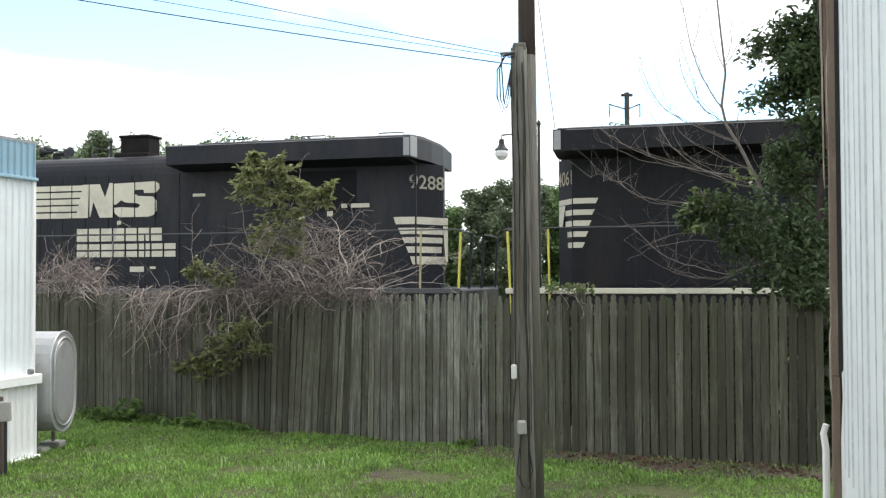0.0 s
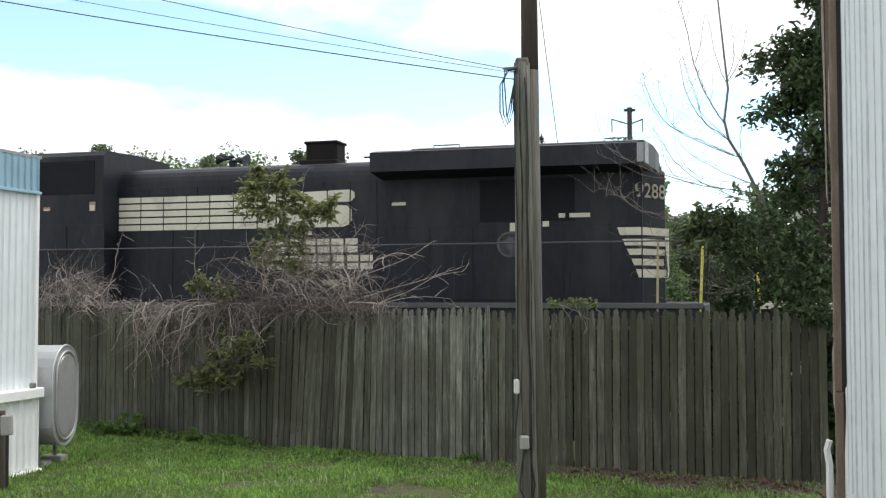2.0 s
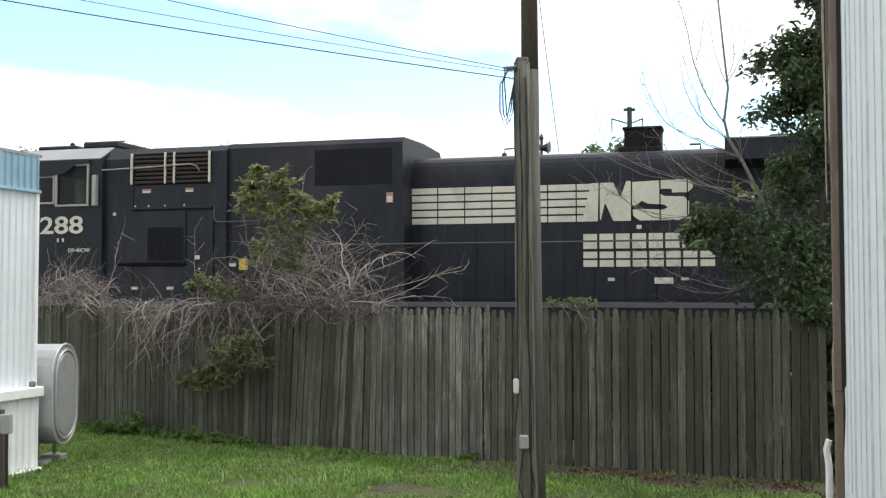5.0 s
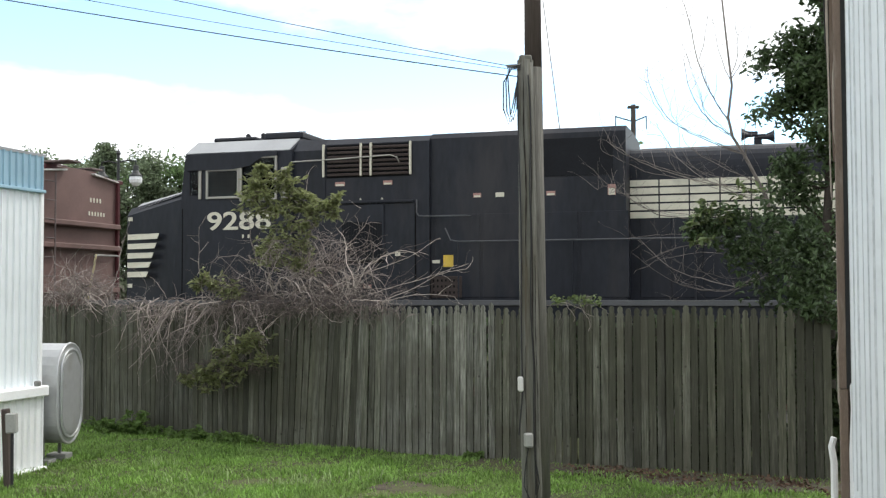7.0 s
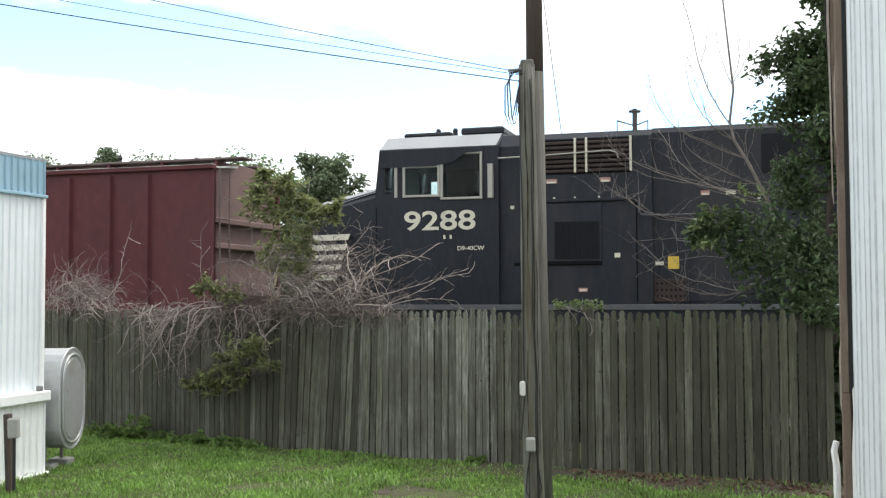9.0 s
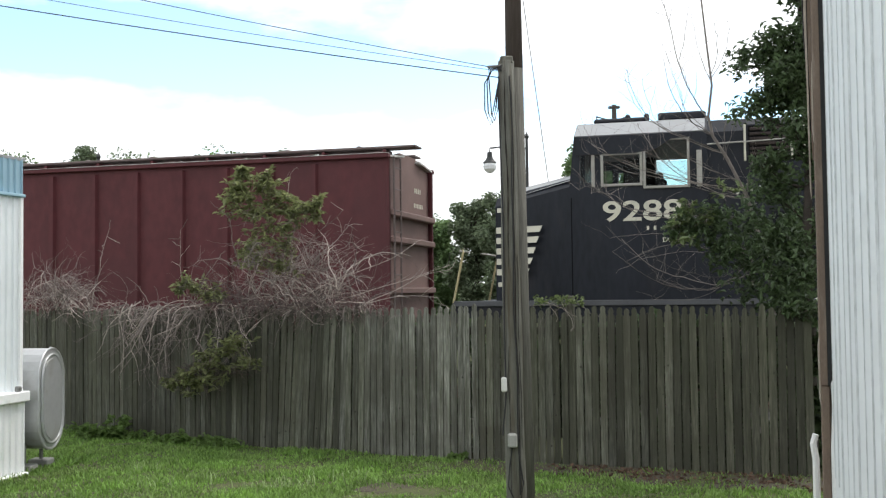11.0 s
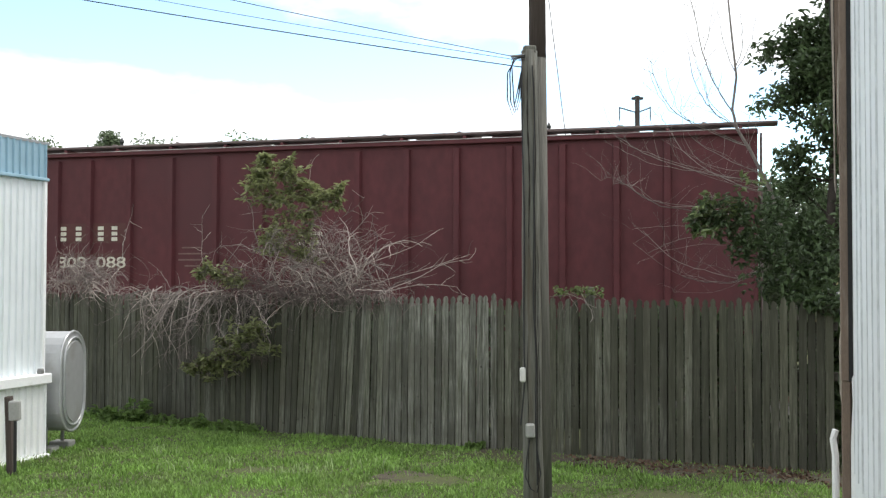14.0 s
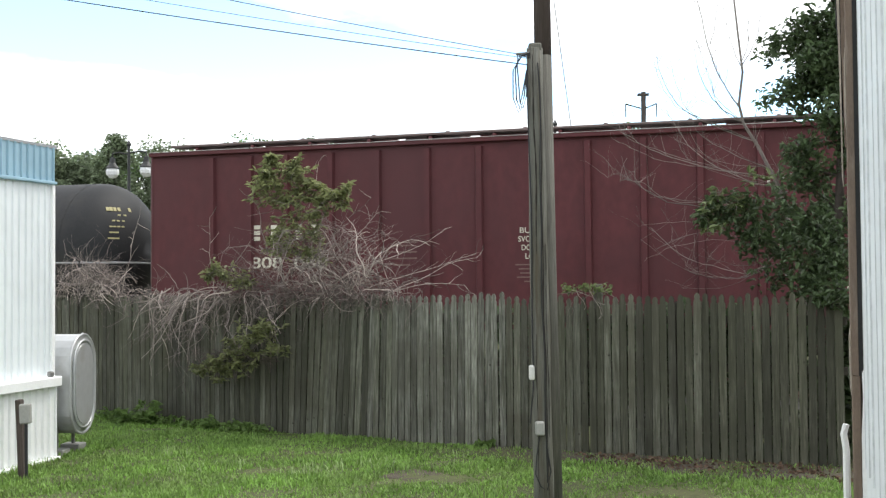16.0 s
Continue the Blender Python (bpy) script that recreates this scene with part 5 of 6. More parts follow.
        for a in range(7):
            for b in range(3):
                part("hole", Geo().box(3.07 + a * 0.078, 3.10 + a * 0.078, f(1.32), f(1.334), 1.82 + b * 0.11, 1.86 + b * 0.11), M["loco_recess_shade"], sp)
        for x in (-2.05, 2.74):
            part("panel_seam", Geo().box(x, x + 0.018, f(1.30 if x > 0.9 else 1.49), f(1.40 if x > 0.9 else 1.506), 1.75, 3.5), M["loco_recess_shade"], e)
        for x in (13.6, 15.2, 16.8):
            part("roof_rail", Geo().tube([(x, f(1.1), 4.56), (x, f(1.1), 4.64), (x + 0.5, f(1.1), 4.64), (x + 0.5, f(1.1), 4.56)], 0.014, 0.014, 5), M["rail_grey"], e)
        part("placard", Geo().box(3.27, 3.46, f(1.315), f(1.33), 2.31, 2.53, 0.004), M["yellow"], e, "yellow square placard")
        part("decal", Geo().box(3.06, 3.20, f(1.315), f(1.328), 2.38, 2.44), M["letter"], e)
        letters("model_mark", "D9-40CW", -0.47, 0.03, 2.685, 2.765, f(1.508), e, M["letter"], -1, 0.006)
        for i in range(2):
            part("print_bar", Geo().box(-0.74 + i * 0.12, -0.70 + i * 0.12, f(1.503), f(1.51), 2.90, 2.97), M["letter"], e)
    return e


def hopper_car():
    e = thing("covered_hopper_car", "dark red ribbed covered hopper car with white stencilled marks", "freight car")
    x0, x1 = -21.40, -5.42
    part("side_sheet", Geo().box(x0, x1, -1.48, -1.44, 1.15, 4.39), M["car_red"], e)
    part("side_sheet", Geo().box(x0, x1, 1.44, 1.48, 1.15, 4.39), M["car_red"], e)
    part("floor", Geo().prism(sym([(1.44, 1.16), (1.44, 1.3)]), x0 + 1.0, x1 - 1.0), M["under"], e)
    ribs = [-6.91, -7.78, -8.73, -9.69, -10.68, -11.64, -12.61, -14.59, -15.58, -16.56, -17.50, -18.43, -19.20, -20.02]
    for x in ribs:
        part("side_rib", Geo().prism([(x - 0.075, -1.48), (x - 0.05, -1.56), (x + 0.05, -1.56), (x + 0.075, -1.48)], 1.15, 4.30, axis="z"), M["car_red"], e)
        part("side_rib", Geo().prism([(x - 0.075, 1.48), (x - 0.05, 1.56), (x + 0.05, 1.56), (x + 0.075, 1.48)], 1.15, 4.30, axis="z"), M["car_red"], e)
    for y in (-1, 1):
        part("top_chord", Geo().box(x0 - 0.01, x1 + 0.01, y * 1.42, y * 1.57, 4.37, 4.45, 0.012), M["car_red"], e)
        # thin pale strip added to draw the highlight on the top chord
        part("chord_highlight", Geo().box(x0, x1, y * 1.44, y * 1.575, 4.452, 4.462, 0.003), M["car_roof"], e, "pale strip painted as the highlight along the chord")
        part("side_sill", Geo().box(x0, x1, y * 1.42, y * 1.58, 1.0, 1.17, 0.015), M["car_red"], e)
        part("roof_sheet", Geo().add([(x0, y * 1.50, 4.42), (x1, y * 1.50, 4.42), (x1, y * 0.5, 4.53), (x0, y * 0.5, 4.53), (x0, y * 1.5, 4.39), (x1, y * 1.5, 4.39), (x1, y * 0.5, 4.49), (x0, y * 0.5, 4.49)],
                                     [(0, 1, 2, 3), (4, 5, 6, 7), (0, 1, 5, 4), (2, 3, 7, 6), (1, 2, 6, 5), (0, 3, 7, 4)]), M["car_roof"], e, "weathered pale roof sheet with rust")
    part("hatch_trough", Geo().box(x0 + 0.4, x1 - 0.3, -0.48, 0.48, 4.50, 4.575, 0.02), M["car_red"], e)
    for i in range(15):
        x = x0 + 0.6 + i * 1.06
        part("roof_seam", Geo().add([(x - 0.03, -1.50, 4.43), (x + 0.03, -1.50, 4.43), (x + 0.03, -0.5, 4.54), (x - 0.03, -0.5, 4.54),
                                     (x - 0.03, -1.50, 4.46), (x + 0.03, -1.50, 4.46), (x + 0.03, -0.5, 4.58), (x - 0.03, -0.5, 4.58)],
                                    [(0, 1, 2, 3), (4, 5, 6, 7), (0, 1, 5, 4), (2, 3, 7, 6), (1, 2, 6, 5), (0, 3, 7, 4)]), M["car_red"], e)
    for y in (-0.72, 0.72):
        part("running_board", Geo().box(x0 + 0.1, x1 + (0.35 if y < 0 else -0.1), y - 0.22, y + 0.22, 4.63, 4.67, 0.01), M["car_walk"], e)
        for i in range(13):
            x = x0 + 0.7 + i * 1.25
            part("board_bracket", Geo().box(x - 0.03, x + 0.03, y - 0.2, y + 0.2, 4.47, 4.61), M["car_red"], e)
    for i in range(10):
        x = x0 + 1.1 + i * 1.52
        part("hatch_coaming", Geo().box(x - 0.62, x + 0.55, -0.47, 0.47, 4.50, 4.70, 0.03), M["car_walk"] if i % 3 == 0 else M["car_red"], e)
    for i in range(10):
        x = x0 + 1.1 + i * 1.52
        h = part("roof_hatch", Geo().box(x - 0.55, x + 0.55, -0.40, 0.40, 4.69, 4.72, 0.015), M["car_walk"], e)
        part("hatch_latch", Geo().box(x + 0.25, x + 0.33, -0.62, -0.5, 4.64, 4.74, 0.015), M["car_walk"], h)
        part("hatch_latch", Geo().box(x - 0.05, x + 0.03, -0.62, -0.5, 4.64, 4.72, 0.015), M["car_walk"], h)
    for x, d in ((x1, 1), (x0, -1)):
        en = part("end_sheet", Geo().prism(sym([(1.44, 1.15), (1.44, 4.38), (0.5, 4.58), (0, 4.58)]), x - d * 0.14, x - d * 0.10), M["car_end"], e, "faded pinkish end sheet")
        for z in (3.36, 2.86, 1.9):
            part("end_rib", Geo().box(x - d * 0.11, x + d * 0.06, -1.44, 1.44, z - 0.06, z + 0.06, 0.02), M["car_end"], en)
        part("corner_post", Geo().box(x - d * 0.06, x, -1.49, -1.41, 1.15, 4.38, 0.01), M["car_red"], en)
        part("corner_post", Geo().box(x - d * 0.06, x, 1.41, 1.49, 1.15, 4.38, 0.01), M["car_red"], en)
        for y in (-1.38, -0.98):
            part("ladder_rail", Geo().tube([(x + d * 0.06, y, 1.2), (x + d * 0.06, y, 4.4)], 0.02, 0.02, 6), M["car_walk"], en)
        for k in range(8):
            part("ladder_rung", Geo().tube([(x + d * 0.06, -1.4, 1.4 + k * 0.4), (x + d * 0.06, -0.96, 1.4 + k * 0.4)], 0.014, 0.014, 6), M["car_walk"], en)
        part("end_platform", Geo().box(x, x + d * 0.5, -1.35, 1.35, 1.0, 1.15, 0.02), M["under"], e)
        coupler(e, x + d * 0.5, d)
    for x in (-0.55, -0.43, -0.31, -0.19):
        part("mark_bar", Geo().box(x1 - 0.10, x1 - 0.092, x + 1.0, x + 1.05, 3.88, 3.98), M["letter"], e)
    for i in range(6):
        part("mark_bar", Geo().box(x1 - 0.10, x1 - 0.092, 0.40 + i * 0.11, 0.45 + i * 0.11, 3.58, 3.67), M["letter"], e)
    truck(e, -19.4, (-0.9, 0.9), 0.42)
    truck(e, -7.4, (-0.9, 0.9), 0.42)
    for k in range(3):
        xa = -17.2 + k * 3.8
        part("discharge_bay", Geo().prism([(xa - 1.7, 1.3), (xa + 1.7, 1.3), (xa + 0.35, 0.35), (xa - 0.35, 0.35)], -1.2, 1.2, axis="y"), M["car_red"], e)
    # marks
    for a, b in ((-19.16, -18.50), (-18.36, -17.60)):
        part("paint_patch", Geo().box(a - 0.03, b + 0.05, -1.488, -1.48, 2.62, 3.02), M["car_patch"], e, "touched-up darker paint patch")
        part("paint_patch", Geo().box(a - 0.03, b + 0.05, -1.488, -1.48, 2.05, 2.42), M["car_patch"], e, "touched-up darker paint patch")
    for x in (-19.12, -18.76, -18.24, -17.92):
        for z in (2.66, 2.77, 2.88):
            part("mark_bar", Geo().box(x, x + 0.13, -1.496, -1.488, z, z + 0.075), M["letter"], e)
    letters("car_number", "808", -19.19, -18.52, 2.12, 2.34, -1.490, e, M["letter"], -1, 0.01)
    letters("car_number", "088", -18.27, -17.59, 2.12, 2.34, -1.490, e, M["letter"], -1, 0.01)
    for k, (w, hw) in enumerate((("BUFFER", 0.27), ("SVC ONLY", 0.30), ("DO NOT", 0.24), ("LOAD", 0.17))):
        z = 2.80 - k * 0.155
        letters("stencil", w, -13.58 - hw, -13.58 + hw, z - 0.10, z, -1.486, e, M["letter"], -1, 0.004)
    for k, w in enumerate((0.36, 0.3, 0.27, 0.33, 0.2)):
        part("print_bar", Geo().box(-13.58 - w, -13.58 + w, -1.488, -1.481, 2.12 - k * 0.075, 2.145 - k * 0.075), M["car_end"], e)
    for k, w in enumerate((0.22, 0.3, 0.3, 0.16)):
        part("print_bar", Geo().box(-16.1 - w, -16.1 + w, -1.488, -1.481, 2.50 - k * 0.12, 2.53 - k * 0.12), M["car_end"], e)
    return e


def tank_car():
    e = thing("tank_car", "black cylindrical railway tank car with pale markings", "freight car")
    r, zc = 1.52, 2.52
    part("barrel", Geo().turned([(r * math.sin(a * math.pi / 20), -23.5 + 1.08 * math.cos(a * math.pi / 20)) for a in range(11)] + [(r * math.cos(a * math.pi / 16), -35.1 - 1.0 * math.sin(a * math.pi / 16)) for a in range(9)], (0, 0, zc), "x", 44),
         M["tank_black"], e, smooth=True)
    for x in (-23.6, -25.6, -28.1, -30.6, -33.1):
        part("weld_band", Geo().turned([(r + 0.006, x - 0.025), (r + 0.006, x + 0.025)], (0, 0, zc), "x", 40), M["tank_black"], e)
    part("dome", Geo().turned([(0.5, 4.0), (0.5, 4.35), (0.4, 4.42), (0.0, 4.44)], (-29.2, 0, 0), "z", 20), M["tank_black"], e)
    part("underframe", Geo().box(-36.6, -21.9, -0.5, 0.5, 0.95, 1.2, 0.03), M["under"], e)
    for x in (-22.1, -36.3):
        part("end_platform", Geo().box(x - 0.5, x + 0.4, -1.45, 1.45, 1.12, 1.22, 0.02), M["under"], e)
        part("saddle", Geo().box(x - 1.3 if x > -30 else x + 0.9, x - 0.9 if x > -30 else x + 1.3, -1.1, 1.1, 1.2, 1.7, 0.03), M["under"], e)
    part("side_rail", Geo().tube([(-36.2, -1.58, 2.28), (-23.0, -1.58, 2.28), (-22.35, -1.3, 2.28), (-22.35, 1.3, 2.28)], 0.022, 0.022, 6), M["loco_light"], e)
    for x in (-23.0, -24.8, -27.0, -30.0, -33.0):
        part("rail_post", Geo().tube([(x, -1.60, 1.2), (x, -1.60, 2.30)], 0.018, 0.018, 6), M["cable"], e)
    truck(e, -23.5, (-0.9, 0.9), 0.42)
    truck(e, -35.0, (-0.9, 0.9), 0.42)
    coupler(e, -21.7, 1)
    for k, (xa, xb, n_) in enumerate(((-22.88, -22.60, 7), (-22.72, -22.62, 2), (-22.74, -22.60, 3), (-22.74, -22.58, 4), (-22.72, -22.62, 3), (-22.72, -22.60, 4))):
        z = 3.42 - k * 0.125
        for i in range(n_):
            if k == 0 and i == 4:
                continue
            xm = xa + (xb - xa) * (i + 0.4) / n_
            rad = r * math.sqrt(1 - ((xm + 23.5) / 1.08) ** 2)
            if rad <= abs(z - zc):
                continue
            yy = -math.sqrt(rad * rad - (z - zc) ** 2)
            part("print_bar", Geo().box(-0.004, 0.008, -0.034, 0.034, -0.045 if k == 0 else -0.016, 0.045 if k == 0 else 0.016), M["mark_yellow"], e,
                 m=Matrix.Translation((xm, yy, z)) @ Vector((-(-(xm + 23.5)) / 1.08 ** 2, yy / r ** 2, (z - zc) / r ** 2)).to_track_quat("X", "Z").to_matrix().to_4x4())
    return e


# ---------------------------------------------------------------- plants
def spray(roots, n_main, seed, spread_dir, length, rad, twigs=4, sag=0.02, wild=0.22):
    """Bare crooked stems with side twigs, as one mesh."""
    r = np.random.default_rng(seed)
    g = Geo()
    for k in range(n_main):
        root = roots[int(r.integers(0, len(roots)))]
        start = Vector(root) + Vector((r.normal() * 0.18, r.normal() * 0.08, r.normal() * 0.05))
        d = Vector(spread_dir) + Vector((r.normal() * 0.55, r.normal() * 0.25, r.normal() * 0.4))
        ln = length * (0.45 + 0.8 * r.random())
        pts = wander(start, d, ln, 12, wild, r, sag * 0.8)
        rr = rad * (0.55 + 1.0 * r.random() ** 2)
        g.tube(pts, rr, rr * 0.35, 4, cap=False)
        for j in range(twigs):
            q = pts[int(r.integers(2, 9))]
            tp = wander(q, Vector(r.normal(size=3)) + Vector(spread_dir) * 0.4, ln * 0.35 * (0.4 + r.random()), 5, 0.3, r, sag)
            g.tube(tp, rr * 0.55, rr * 0.2, 3, cap=False)
    return g


def brush():
    b = thing("vine_thicket", "tangle of bare brown vines and leafy sprigs on the fence top", "shrub")
    fx = lambda x, z, dy=0.0: (x, fence_y(x) + dy, z)
    def stems(name, roots, count, seed, heading, length, radius, twigs, sag, wild, mat, label):
        g = spray(roots, count, seed, heading, length, radius, twigs, sag, wild)
        tagged(part(name, g, M[mat], b, label), kind="stuff")
    mid = np.linspace(-2.75, -0.95, 13)
    # darker copy behind the pale stems: the tangle's inner shade, put into the colour
    stems("stem_tangle", [fx(x, 1.72, 0.14) for x in mid], 80, 21, (0.0, 0.0, 0.9), 1.15, 0.0055, 6, 0.09, 0.27, "twig_dark", "stems darkened for the shade inside the tangle")
    stems("stem_tangle", [fx(x, z, 0.06) for x in mid[2:-1] for z in (1.75, 2.0)], 70, 41, (0.05, 0.0, 0.9), 1.05, 0.0078, 5, 0.12, 0.24, "twig", "dry grey-brown stems")
    stems("stem_tangle", [fx(x, 2.3, 0.10) for x in np.linspace(-2.3, -1.2, 7)], 60, 26, (0.05, 0.0, 0.8), 0.9, 0.0056, 6, 0.13, 0.27, "twig_grey", "dry grey-brown stems")
    stems("stem_tangle", [fx(x, 1.74, -0.03) for x in np.linspace(-5.6, -0.7, 40)], 230, 46, (0.0, -0.2, 0.3), 0.26, 0.0040, 4, 0.18, 0.28, "twig_grey", "matted dry twigs along the fence top")
    stems("stem_tangle", [fx(x, 1.78, -0.03) for x in np.linspace(-2.9, -1.0, 17)], 170, 47, (0.0, -0.1, 0.7), 0.55, 0.0040, 5, 0.13, 0.3, "twig_dark", "matted dark twigs along the fence top")
    left = np.linspace(-5.80, -5.30, 5)
    stems("stem_tangle", [fx(x, 1.72, 0.1) for x in left], 42, 22, (-0.05, 0, 1.1), 0.85, 0.0070, 6, 0.10, 0.27, "twig", "dry grey-brown stems")
    stems("stem_tangle", [fx(x, 1.95, 0.14) for x in left], 60, 42, (-0.05, 0, 1.0), 0.85, 0.0056, 6, 0.11, 0.28, "twig_grey", "dry grey-brown stems")
    stems("hanging_tangle", [fx(x, 1.80, -0.08) for x in np.linspace(-5.4, -0.6, 22)], 75, 23, (0.0, -0.08, -0.15), 0.45, 0.0048, 3, 0.2, 0.2, "twig_grey", "drooping dry vines")
    stems("hanging_tangle", [fx(x, 1.84, -0.12) for x in np.linspace(-4.1, -2.7, 8)], 40, 24, (-0.05, -0.2, -0.35), 1.0, 0.0076, 3, 0.14, 0.2, "twig", "drooping dry vines")
    stems("hanging_tangle", [fx(x, 1.80, -0.10) for x in np.linspace(-4.1, -2.6, 9)], 85, 43, (-0.05, -0.18, -0.5), 1.05, 0.0058, 4, 0.12, 0.22, "twig_grey", "drooping dry vines")
    stems("hanging_tangle", [fx(x, 1.0, -0.14) for x in np.linspace(-3.6, -2.6, 5)], 60, 25, (0.4, -0.1, -0.2), 0.7, 0.0045, 3, 0.08, 0.25, "twig_dark", "thin dark twigs")
    # long single shoots
    g = Geo()
    r = np.random.default_rng(4)
    for a, d, ln in ((fx(-3.35, 1.75, 0.1), (-0.06, 0, 1), 1.15), (fx(-0.9, 1.8), (0.8, 0, 0.55), 1.3), (fx(-1.2, 1.85), (0.9, 0, 0.35), 1.5), (fx(-1.9, 2.2), (0.55, 0, 0.7), 1.2),
                     (fx(-4.9, 1.8), (0.1, 0, 1), 1.25), (fx(-2.3, 2.2), (0.2, 0, 1), 1.5), (fx(-0.8, 1.85), (1, 0, 0.2), 0.9), (fx(-1.5, 2.0), (1, 0, 0.5), 1.4)):
        pts = wander(a, d, ln, 9, 0.09, r, 0.02)
        g.tube(pts, 0.0058, 0.0025, 4, cap=False)
        for q in pts[4:]:
            g.tube(wander(q, Vector(d) + Vector(r.normal(size=3)) * 0.8, 0.22, 4, 0.25, r), 0.004, 0.002, 3, cap=False)
    tagged(part("shoot_tangle", g, M["twig"], b, "long bare shoots"), kind="stuff")
    # leaves
    def leaves(spots, dy, size, count, seed, label):
        c = [(x, fence_y(x) + dy, z, w) for x, z, w in spots]
        twig_leaves("leafy_sprig", c, size * 1.15, 11, max(4, count // (10 * len(c))), "leaf_vine", "twig_grey", b, seed, label)
    leaves(((-2.48, 3.62, 0.10), (-2.50, 3.48, 0.16), (-2.46, 3.32, 0.20), (-2.58, 3.20, 0.17), (-2.40, 3.12, 0.22), (-2.20, 3.40, 0.17), (-2.12, 3.50, 0.14), (-2.05, 3.36, 0.20),
            (-2.15, 3.18, 0.24), (-2.32, 3.0, 0.22), (-1.95, 3.16, 0.16)), 0.1, 0.064, 1500, 31, "yellow-green leafy sprigs")
    leaves(((-1.80, 3.02, 0.17), (-1.62, 3.10, 0.15), (-1.46, 3.12, 0.13), (-1.55, 2.98, 0.17), (-1.85, 2.88, 0.18), (-2.05, 2.82, 0.2)), 0.1, 0.06, 800, 36, "yellow-green leafy sprigs")
    leaves(((-2.3, 2.45, 0.22), (-2.1, 2.38, 0.26), (-1.9, 2.52, 0.2), (-2.45, 2.55, 0.16), (-1.85, 2.34, 0.2), (-2.25, 2.65, 0.2)), 0.15, 0.055, 800, 32, "thin green leaves")
    leaves(((-3.22, 2.14, 0.12), (-3.10, 2.06, 0.14), (-2.92, 2.00, 0.13), (-3.3, 2.06, 0.10), (-2.8, 1.96, 0.1)), -0.28, 0.06, 450, 33, "yellow-green leafy sprigs")
    leaves(((-2.65, 1.20, 0.20), (-2.42, 1.26, 0.17), (-2.80, 1.10, 0.18), (-2.95, 0.98, 0.16), (-3.15, 0.90, 0.14), (-3.30, 0.84, 0.14), (-2.90, 1.12, 0.14), (-3.48, 0.80, 0.10),
            (-2.30, 1.12, 0.14), (-3.15, 0.76, 0.12), (-2.55, 1.36, 0.12), (-2.80, 0.88, 0.12)), -0.34, 0.058, 1300, 34, "leafy vine hanging on the pickets")
    c = [(x, fence_y(x), 1.86, 0.10) for x in (1.28, 1.42, 1.55, 1.68)]
    tagged(part("fence_post", Geo().box(-0.05, 0.05, -0.05, 0.05, -0.3, 1.92, 0.01), M["pole_grey"], m=pose(1.62, fence_y(1.62) + 0.22, 0)), "weathered grey post standing behind the fence", "post")
    t = thing("fence_vine", "small yellow-green vine on the fence top", "vine")
    part("foliage", leaf_mesh("foliage", c, (1, 1, 0.75), 0.045, 170, M["leaf_mid"], 35, slim=0.28), None, t)
    g = Geo()
    for k in range(8):
        g.tube(wander((1.3 + 0.05 * k, fence_y(1.4) - 0.03, 1.85), (r.normal(), -0.2, -0.5), 0.45, 6, 0.3, r, 0.08), 0.004, 0.002, 3, cap=False)
    part("stems", g, M["twig"], t)


